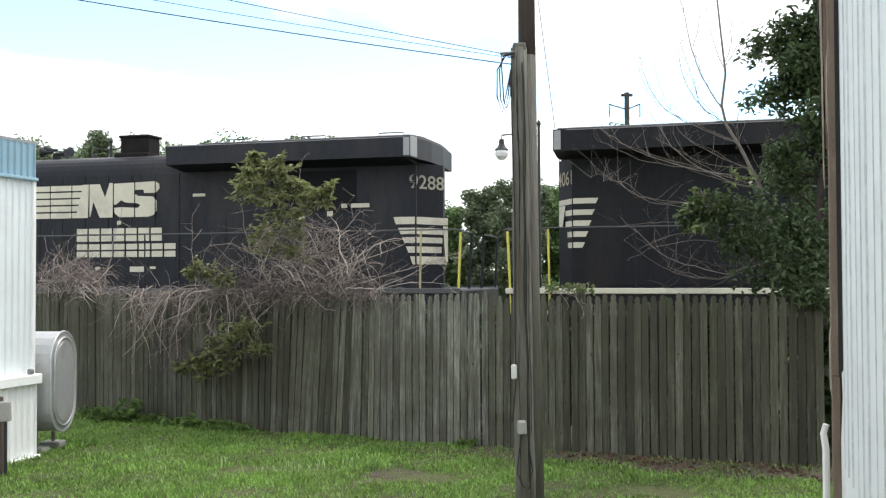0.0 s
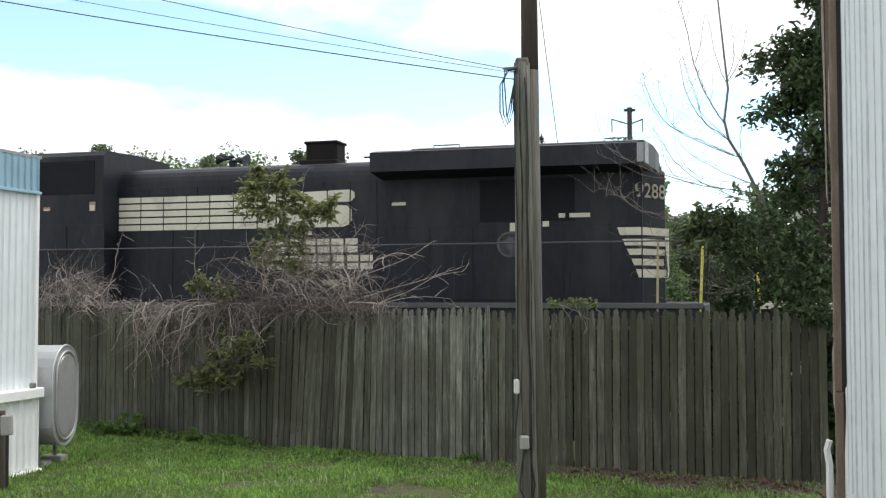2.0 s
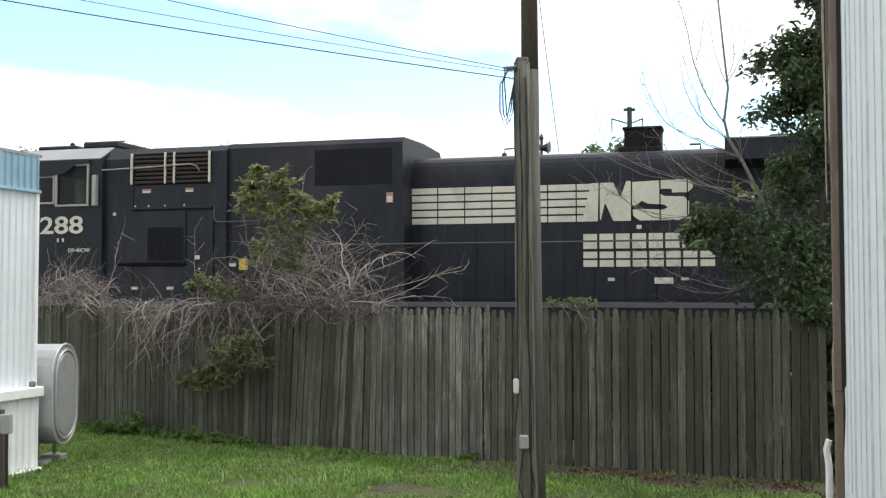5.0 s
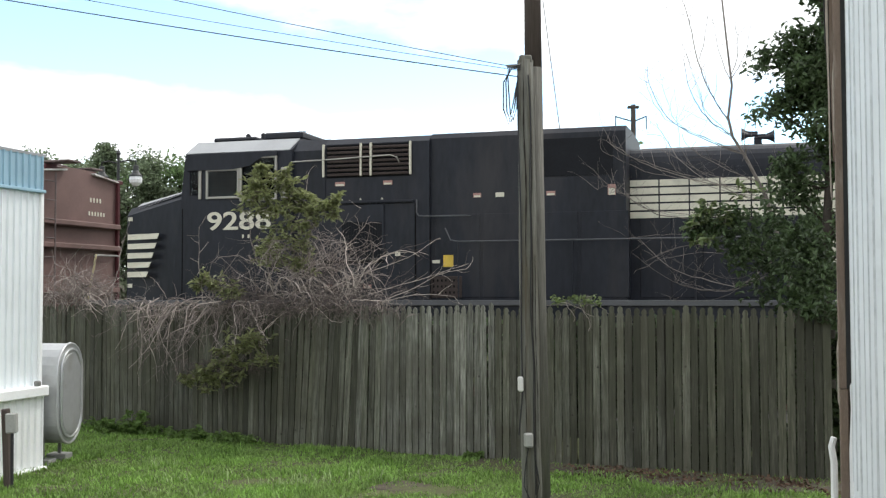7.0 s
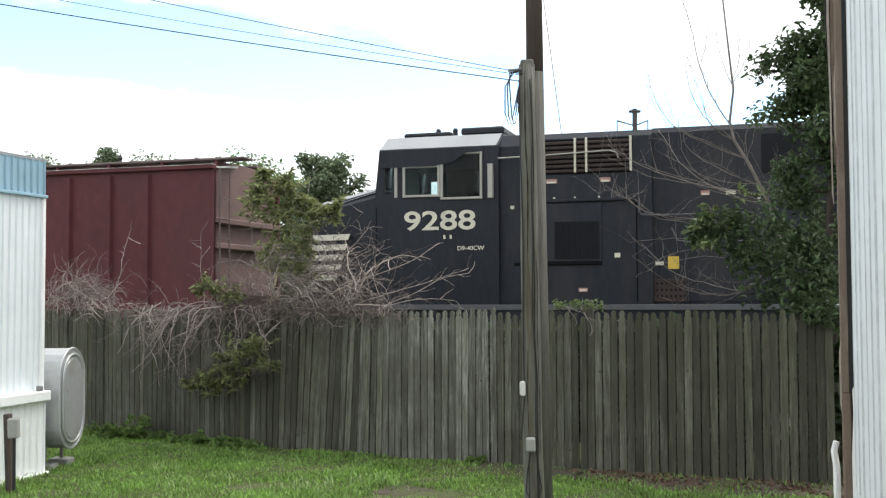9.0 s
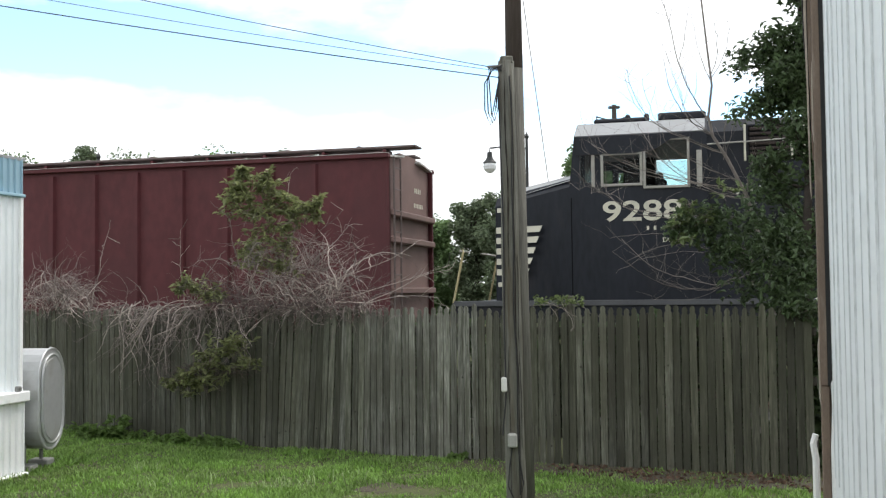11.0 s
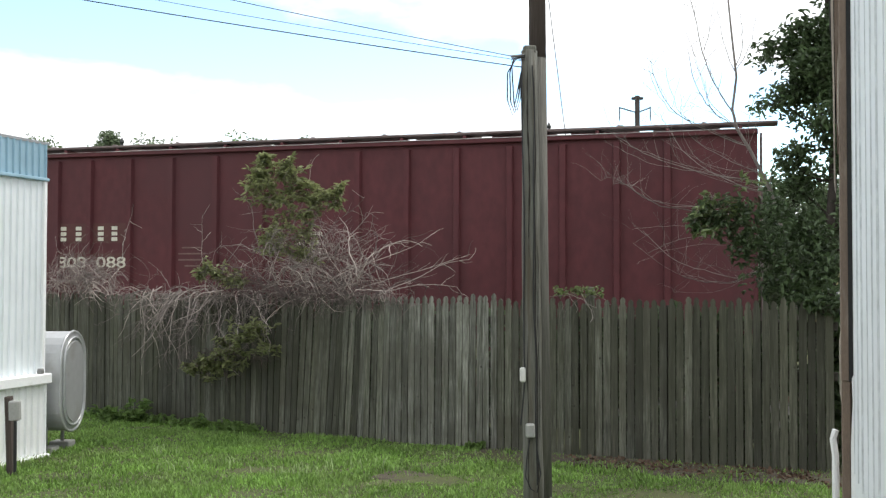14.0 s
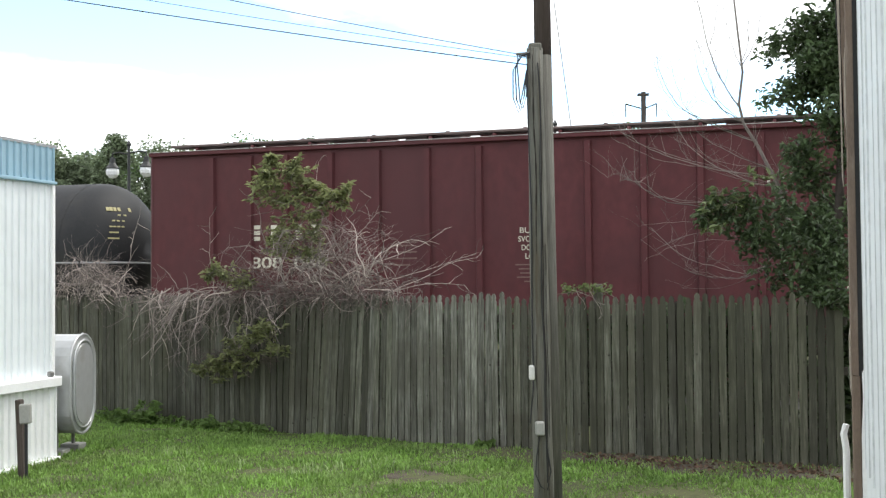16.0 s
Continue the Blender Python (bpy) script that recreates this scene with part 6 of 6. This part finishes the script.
def weeds():
    r = np.random.default_rng(8)
    c = []
    for k in range(60):
        x = r.uniform(-5.2, -2.5)
        c.append((x, fence_y(x) - 0.12 - 0.25 * r.random(), 0.02 + 0.06 * r.random(), 0.07 + 0.06 * r.random()))
    tagged(part("weeds", leaf_mesh("weeds", c, (1.2, 1, 0.9), 0.065, 900, M["weed"], 41, droop=-0.3, slim=0.26), None), "low broad-leaved green weeds along the fence", "weeds", kind="stuff")
    for x, y, hgt, label in ((-4.75, 14.55, 0.24, "bushy pale-leaved weed beside the oil tank"), (-4.35, 14.60, 0.30, "tall green weed against the fence"),
                             (-3.32, 13.95, 0.17, "broad-leaved dock weed against the fence"), (-2.75, 13.70, 0.15, "small green weed against the fence"), (0.30, 12.36, 0.09, "small green weed against the fence")):
        w = thing("weed", label, "weed", pose(x, y, 0))
        st, lv = Geo(), []
        for k in range(9):
            path = wander((r.normal() * 0.04, r.normal() * 0.04, -0.02), (r.normal() * 0.45, r.normal() * 0.45, 1), hgt * (0.6 + 0.5 * r.random()), 5, 0.12, r)
            st.tube(path, 0.004, 0.002, 3, cap=False)
            lv += [(*q, 0.035 + 0.1 * hgt) for q in path[1:]]
        part("stems", st, M["weed"], w)
        part("foliage", leaf_mesh("foliage", lv, (1, 1, 0.6), 0.075, 190, M["weed"], 60 + int(hgt * 100), droop=-0.1, slim=0.26), None, w)
    # coarse pale tufts in the lawn
    v, f = [], []
    for x, y, n_, wd in ((-1.63, 10.70, 46, 0.16), (-1.31, 10.95, 34, 0.13), (-2.85, 10.95, 40, 0.18), (-2.45, 11.3, 24, 0.15), (-0.85, 11.2, 22, 0.12), (-3.3, 11.9, 26, 0.2), (0.05, 11.6, 18, 0.15)):
        for k in range(n_):
            bx, by, turn, hh = x + r.normal() * wd, y + r.normal() * wd * 0.8, r.uniform(0, 2 * math.pi), 0.06 + 0.06 * r.random()
            u, lean = Vector((math.cos(turn), math.sin(turn), 0)), hh * r.uniform(0.3, 0.9)
            w = Vector((-u.y, u.x, 0)) * 0.0055
            q = Vector((bx, by, -0.01))
            m1, tip = q + u * lean * 0.35 + Vector((0, 0, hh * 0.7)), q + u * lean + Vector((0, 0, hh))
            i = len(v)
            v += [q - w, q + w, m1 + w, m1 - w, tip]
            f += [(i, i + 1, i + 2, i + 3), (i + 3, i + 2, i + 4)]
    me = bpy.data.meshes.new("coarse_grass")
    me.from_pydata([tuple(q) for q in v], [], f)
    me.materials.append(M["pale_blade"])
    tagged(new("coarse_grass", me), "coarse pale grass tufts standing in the lawn", "grass", kind="stuff")
    # mostly unseen growth, added behind the fence to darken the picket gaps
    c = []
    for k in range(420):
        x = r.uniform(-6.5, 5.0)
        c.append((x, fence_y(x) + 0.45 + 0.25 * r.random(), r.uniform(-0.05, 1.5), 0.22))
    tagged(part("undergrowth", leaf_mesh("undergrowth", c, (1.2, 0.8, 1.0), 0.13, 15000, M["leaf_dark"], 43), None), "mostly hidden undergrowth added behind the fence to darken its gaps", "undergrowth", kind="stuff")
    c = []
    for k in range(40):
        x = r.uniform(1.5, 4.2)
        c.append((x, fence_y(x) - 0.05 - 0.85 * r.random() * min(1, x / 2.2), 0.012, 0.22))
    tagged(part("leaf_litter", leaf_mesh("leaf_litter", c, (1.5, 1.2, 0.07), 0.045, 700, M["dead_leaf"], 42), None), "scattered brown dead leaves by the fence", "leaf litter", kind="stuff")


def right_tree():
    t = thing("leafy_tree", "dense dark green broad-leaved tree behind the fence end", "tree")
    r = np.random.default_rng(51)
    base = Vector((4.35, 11.9, -0.05))
    trunk = [base + Vector((0.05 * math.sin(i * 1.3), 0.04 * math.cos(i), i * 0.62)) for i in range(11)]
    part("trunk", Geo().tube(trunk, 0.075, 0.02, 10), M["bark"], t, smooth=True)
    g = Geo()
    cl = []
    for k in range(70):
        s = r.uniform(0.25, 1.0)
        a = trunk[0].lerp(trunk[-1], s)
        d = Vector((r.normal() * 0.8 - 0.35, r.normal() * 0.6 - 0.1, 0.35 + 0.3 * r.normal()))
        if 2.9 < a.z < 3.6 and r.random() < 0.4:
            continue
        reach = 0.85 if s < 0.5 else 0.70
        pts = wander(a, d, reach * (0.6 + 0.6 * r.random()), 5, 0.18, r, 0.03)
        g.tube(pts, 0.018, 0.006, 5, cap=False)
        for q in pts[2:]:
            cl.append((*q, 0.19))
    tagged(part("limb_tangle", g, M["bark"], t), kind="stuff")
    # lower skirt of branches reaching over the fence
    for x, y, z, s in ((2.66, 11.3, 2.62, 0.13), (2.76, 11.3, 2.74, 0.15), (2.92, 11.3, 2.60, 0.18), (3.1, 11.3, 2.76, 0.2), (3.1, 11.3, 2.42, 0.2), (3.2, 11.35, 2.3, 0.18), (3.5, 11.3, 2.2, 0.22), (3.45, 11.4, 2.75, 0.26), (3.2, 11.35, 2.65, 0.24), (2.98, 11.3, 2.72, 0.20), (3.6, 11.3, 2.45, 0.30), (3.35, 11.3, 2.4, 0.24), (3.75, 11.2, 2.15, 0.28), (3.9, 11.0, 1.85, 0.24),
                       (3.7, 11.1, 1.9, 0.2), (4.05, 11.1, 2.4, 0.3), (4.1, 11.2, 2.05, 0.3), (4.0, 10.9, 1.72, 0.16), (3.8, 10.95, 1.78, 0.14)):
        cl.append((x, y, z, s))
        cl.append((x, y, z, s))
    part("foliage", leaf_mesh("foliage", cl, (1, 1, 1), 0.066, 18000, M["leaf_dark"], 52, droop=0.55, slim=0.27, level=0.75), None, t, "dark green leaves")
    c = [(2.66, 11.2, 2.66, 0.12), (2.80, 11.2, 2.88, 0.10), (2.72, 11.2, 2.5, 0.12), (2.98, 11.2, 2.72, 0.12), (3.2, 11.2, 3.05, 0.12)]
    twig_leaves("foliage", c, 0.07, 7, 6, "leaf_mid", "twig_grey", t, 53, "paler leaves at the branch tips", 0.27)


def sapling():
    t = thing("bare_sapling", "leafless thin grey sapling with many fine twigs", "tree")
    r = np.random.default_rng(61)
    g = Geo()

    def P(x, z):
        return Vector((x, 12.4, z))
    # branch points set to fit the camera's view, in one upright plane
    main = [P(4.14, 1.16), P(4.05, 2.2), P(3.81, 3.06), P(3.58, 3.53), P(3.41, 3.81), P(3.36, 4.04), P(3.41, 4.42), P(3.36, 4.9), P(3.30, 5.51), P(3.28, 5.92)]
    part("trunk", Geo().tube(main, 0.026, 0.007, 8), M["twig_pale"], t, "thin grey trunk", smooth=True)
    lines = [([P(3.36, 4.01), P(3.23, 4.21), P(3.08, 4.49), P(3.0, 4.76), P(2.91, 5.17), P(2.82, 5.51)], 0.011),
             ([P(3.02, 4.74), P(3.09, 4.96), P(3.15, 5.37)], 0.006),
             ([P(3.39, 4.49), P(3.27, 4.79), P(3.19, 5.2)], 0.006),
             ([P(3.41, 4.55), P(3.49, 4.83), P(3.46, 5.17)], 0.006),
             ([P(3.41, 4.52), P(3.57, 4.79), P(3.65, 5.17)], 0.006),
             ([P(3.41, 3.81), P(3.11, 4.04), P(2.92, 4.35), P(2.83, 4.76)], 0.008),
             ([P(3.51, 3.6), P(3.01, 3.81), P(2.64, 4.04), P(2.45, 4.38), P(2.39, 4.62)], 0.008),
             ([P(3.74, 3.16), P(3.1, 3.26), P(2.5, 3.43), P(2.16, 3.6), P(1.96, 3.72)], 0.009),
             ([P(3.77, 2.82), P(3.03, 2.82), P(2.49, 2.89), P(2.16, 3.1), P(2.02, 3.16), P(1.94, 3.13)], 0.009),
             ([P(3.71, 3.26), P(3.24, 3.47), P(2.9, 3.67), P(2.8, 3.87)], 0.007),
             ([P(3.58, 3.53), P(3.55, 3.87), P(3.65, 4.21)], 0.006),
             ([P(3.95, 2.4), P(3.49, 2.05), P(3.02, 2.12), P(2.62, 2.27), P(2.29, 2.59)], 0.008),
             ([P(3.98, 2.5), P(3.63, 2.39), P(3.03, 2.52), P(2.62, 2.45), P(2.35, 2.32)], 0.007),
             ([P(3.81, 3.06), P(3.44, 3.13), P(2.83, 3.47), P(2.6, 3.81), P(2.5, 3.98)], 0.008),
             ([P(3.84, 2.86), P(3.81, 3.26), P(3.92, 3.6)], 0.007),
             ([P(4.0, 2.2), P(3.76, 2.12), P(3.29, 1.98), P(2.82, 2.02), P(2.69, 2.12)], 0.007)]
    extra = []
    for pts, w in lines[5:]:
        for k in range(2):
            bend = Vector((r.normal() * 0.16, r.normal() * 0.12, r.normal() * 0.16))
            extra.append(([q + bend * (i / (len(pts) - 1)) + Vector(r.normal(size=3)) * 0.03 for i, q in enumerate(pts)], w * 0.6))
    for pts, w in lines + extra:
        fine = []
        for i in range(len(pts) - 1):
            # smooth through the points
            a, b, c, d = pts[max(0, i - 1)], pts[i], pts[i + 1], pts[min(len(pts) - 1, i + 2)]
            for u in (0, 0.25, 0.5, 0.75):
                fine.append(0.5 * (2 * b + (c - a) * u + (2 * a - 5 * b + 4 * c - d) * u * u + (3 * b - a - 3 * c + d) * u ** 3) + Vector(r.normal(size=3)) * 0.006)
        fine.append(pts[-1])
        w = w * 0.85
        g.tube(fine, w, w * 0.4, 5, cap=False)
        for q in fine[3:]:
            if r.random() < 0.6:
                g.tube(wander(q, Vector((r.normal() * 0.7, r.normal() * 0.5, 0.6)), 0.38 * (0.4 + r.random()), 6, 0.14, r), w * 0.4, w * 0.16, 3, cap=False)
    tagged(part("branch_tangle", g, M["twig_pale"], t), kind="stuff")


def far_tree(name, label, x, dep, h, w, seed, mat, conifer=False):
    """A tree beyond the railway at (x, dep), h high with a crown half as wide as w."""
    r = np.random.default_rng(seed)
    t = thing(name, label, "tree", pose(x, dep, -0.42), group="trees beyond the railway")
    H = h + 0.42
    part("trunk", Geo().tube([(0, 0, -0.1), (0.1, 0, H * 0.4), (0, 0, H * 0.9)], 0.16, 0.04, 7), M["bark"], t)
    g = Geo()
    cl = []
    n = 40
    for k in range(n):
        s = 0.12 + 0.86 * (k + r.random()) / n
        reach = w * ((1.05 - s) ** 0.7 * 1.05 if conifer else math.sin(math.pi * min(1, 0.20 + 0.62 * s)) ** 0.6) * (0.45 + 0.65 * r.random())
        a = r.uniform(0, 2 * math.pi)
        z0 = H * s * 0.92
        p1 = (reach * math.cos(a), reach * math.sin(a), min(H * 0.99, z0 + reach * (0.05 if conifer else 0.45)))
        g.tube([(0, 0, z0 * 0.9), (p1[0] * 0.5, p1[1] * 0.5, (z0 * 0.95 + p1[2]) / 2), p1], 0.04, 0.012, 4, cap=False)
        for q in (0.45, 0.75, 1.0):
            cl.append((p1[0] * q, p1[1] * q, z0 * 0.95 + (p1[2] - z0 * 0.95) * q, 0.23 * w + 0.18))
    cl += [(0, 0, H * 0.92, 0.16 * w + 0.30)] * 2
    tagged(part("limb_tangle", g, M["bark"], t), kind="stuff")
    part("crown", leaf_mesh("crown", cl, (1, 1, 1.1 if conifer else 0.85), 0.15, 14000, M[mat], seed + 1, fill=0.55, slim=0.34), None, t, smooth=False)


def far_things():
    k = 100
    # positions, heights and widths set to fit the camera's view
    for x, dep, h, w, mat, con in (
            (-22.3, 54, 8.7, 3.22, "leaf_far", False), (-19.3, 53, 8.7, 3.16, "leaf_cedar", False), (-16.6, 54, 8.7, 3.22, "leaf_far", False), (-13.6, 53, 8.6, 3.16, "leaf_cedar", False), (-10.9, 54, 8.9, 3.22, "leaf_cedar", False), (-8.5, 55, 8.4, 2.98, "leaf_cedar", False),
            (-18.8, 48, 8.5, 1.82, "leaf_far", False), (-15.2, 46, 8.9, 1.00, "leaf_far", False), (-17.8, 50, 8.5, 1.62, "leaf_far", False), (-14.1, 50, 8.7, 1.19, "leaf_far", False),
            (-10.7, 48, 8.6, 1.46, "leaf_far", False), (-9.0, 52, 8.1, 1.97, "leaf_far", False), (-5.9, 46, 8.6, 1.00, "leaf_far", False), (-5.2, 46, 8.2, 1.54, "leaf_far", False), (-4.1, 56, 7.6, 2.12, "leaf_far", False),
            (-1.6, 56, 6.2, 2.12, "leaf_far", False), (0.6, 50, 5.5, 0.92, "leaf_cedar", False), (2.1, 48, 6.3, 1.20, "leaf_far", False), (3.5, 46, 6.6, 1.25, "leaf_far", False),
            (5.6, 50, 6.5, 1.35, "leaf_cedar", False), (6.1, 42, 8.1, 1.36, "leaf_cedar", True), (6.8, 40, 8.0, 1.69, "leaf_cedar", True), (8.3, 42, 7.5, 1.50, "leaf_cedar", True),
            (10.7, 46, 5.5, 1.74, "leaf_far", False), (13.4, 48, 5.5, 1.82, "leaf_far", False), (15.1, 46, 6.6, 1.74, "leaf_far", False), (17.3, 46, 6.6, 1.74, "leaf_far", False)):
        k += 7
        far_tree("background_tree", "bushy green conifer beyond the railway" if con else "green leafy tree beyond the railway", x, dep, h, w, k, mat, con)
    c = []
    r = np.random.default_rng(77)
    for i in range(260):
        c.append((r.uniform(-28, 26), r.uniform(50, 58), r.uniform(-0.3, 3.0), 1.0))
    tagged(part("far_hedge", leaf_mesh("far_hedge", c, (1.3, 1, 0.9), 0.2, 26000, M["leaf_far"], 78), None), "continuous belt of green undergrowth beyond the railway", "undergrowth", kind="stuff")
    # far utility pole with a double bracket
    p = thing("distant_utility_pole", "dark distant utility pole with curved brackets", "utility pole", pose(7.91, 44.0, -0.42))
    top = 10.21
    part("pole", Geo().tube([(0, 0, -0.2), (0, 0, top)], 0.15, 0.10, 8), M["far_pole"], p)
    part("pole_cap", Geo().box(-0.24, 0.24, -0.1, 0.1, top - 0.16, top - 0.06, 0.02), M["far_pole"], p)
    for s, reach in ((-1, 0.75), (1, 0.55)):
        part("bracket", Geo().tube([(0, 0, top - 0.72), (s * reach, 0, top - 0.5), (s * reach, 0, top - 0.48)], 0.03, 0.03, 5), M["far_pole"], p)
        part("bracket_end", Geo().tube([(s * reach, 0, top - 0.48), (s * reach, 0, top - 1.05)], 0.025, 0.025, 5), M["far_pole"], p)
    # street lamps
    for x, top, lamps in ((2.75, 6.64, ((-1.04, 6.03),)), (-9.17, 6.19, ((-0.46, 5.64), (0.49, 5.67),))):
        s = thing("street_lamp", "black street lamp post with hanging bell-shaped lamp", "street lamp", pose(x, 29.0, -0.42), group="street lamps")
        part("post", Geo().tube([(0, 0, -0.1), (0, 0, 1.0), (0, 0, top)], 0.07, 0.04, 10), M["lamp_black"], s)
        part("finial", Geo().turned([(0.05, top), (0.07, top + 0.05), (0.02, top + 0.14), (0.0, top + 0.2)], (0, 0, 0), "z", 10), M["lamp_black"], s)
        for dx, z in lamps:
            part("arm", Geo().tube([(0, 0, z + 0.32), (dx * 0.6, 0, z + 0.38), (dx, 0, z + 0.34), (dx, 0, z + 0.2)], 0.022, 0.022, 6), M["lamp_black"], s)
            hd = part("lamp_head", Geo().turned([(0.03, z + 0.24), (0.07, z + 0.22), (0.08, z + 0.08), (0.13, z + 0.0), (0.19, z - 0.06), (0.19, z - 0.08)], (dx, 0, 0), "z", 16), M["lamp_black"], s)
            part("lamp_globe", Geo().turned([(0.16, z - 0.08), (0.185, z - 0.16), (0.17, z - 0.25), (0.09, z - 0.34), (0.0, z - 0.36)], (dx, 0, 0), "z", 14), M["lamp_glass"], hd, "white glass bowl")


ground_sheet()
track()
white_trailer()
near_home()
oil_tank()
meter_post()
utility_pole()
NUMBER = "9288"
loco_a = locomotive("locomotive", NUMBER, "black diesel locomotive with off-white stripes and lightened roof", -1, True,
                    [(16.97, 18.10, 2.92, 3.06), (17.06, 18.10, 2.73, 2.85), (17.14, 17.98, 2.56, 2.67), (17.22, 17.96, 2.37, 2.49), (17.30, 18.08, 2.15, 2.30), (18.0, 18.10, 2.2, 2.9)], M["loco_black"], 18.50, 17.72, 17.53)
loco_b = locomotive("locomotive", "4061", "second black diesel locomotive coupled hood to hood", 1, False,
                    [(16.93, 17.98, 3.24, 3.34), (17.00, 17.70, 3.03, 3.13), (17.06, 17.70, 2.83, 2.93), (17.12, 17.62, 2.63, 2.73), (17.18, 17.60, 2.43, 2.53), (17.72, 17.98, 2.83, 3.23)], M["loco_dark"], 18.47, 17.70, 17.63)
hopper = hopper_car()
tanker = tank_car()
wire("overhead_wire", (0.64, 9.28, 3.90), (-7.2, 9.3, 5.20), 0.05, 0.0050, "black overhead service wire to the pole stub")
wire("overhead_wire", (0.66, 9.26, 3.95), (-7.2, 9.3, 5.40), 0.06, 0.0028, "thin black overhead wire to the pole stub")
wire("overhead_wire", (0.67, 9.30, 3.98), (-7.2, 9.3, 5.74), 0.07, 0.0036, "black overhead wire to the pole stub")
wire("guy_wire", (2.6, 29.5, 11.5), (4.2, 30.5, -0.4), 0.0, 0.012, "thin grey guy wire beyond the railway", "cable_grey")
brush()
weeds()
right_tree()
sapling()
far_things()
bare_ground()
lawn()
fence()

# distance along the track of the leading locomotive's cab window post
RUN = [(0.0, -18.14), (2.5, -12.84), (5.0, -7.48), (7.5, -2.40), (9.0, 0.625), (11.0, 4.64), (12.5, 7.66), (14.5, 11.85), (16.0, 15.0)]


def motions():
    for ob, turned in ((loco_a, False), (loco_b, True), (hopper, False), (tanker, False)):
        rows = []
        for t, s in RUN:
            p = TRACK_MID + U * (s + (37.84 if turned else 0.0))
            rows.append((t, pose(p.x, p.y, RAIL_Z, 0, 0, TRACK_YAW + (180 if turned else 0))))
        walk(ob, rows)


motions()
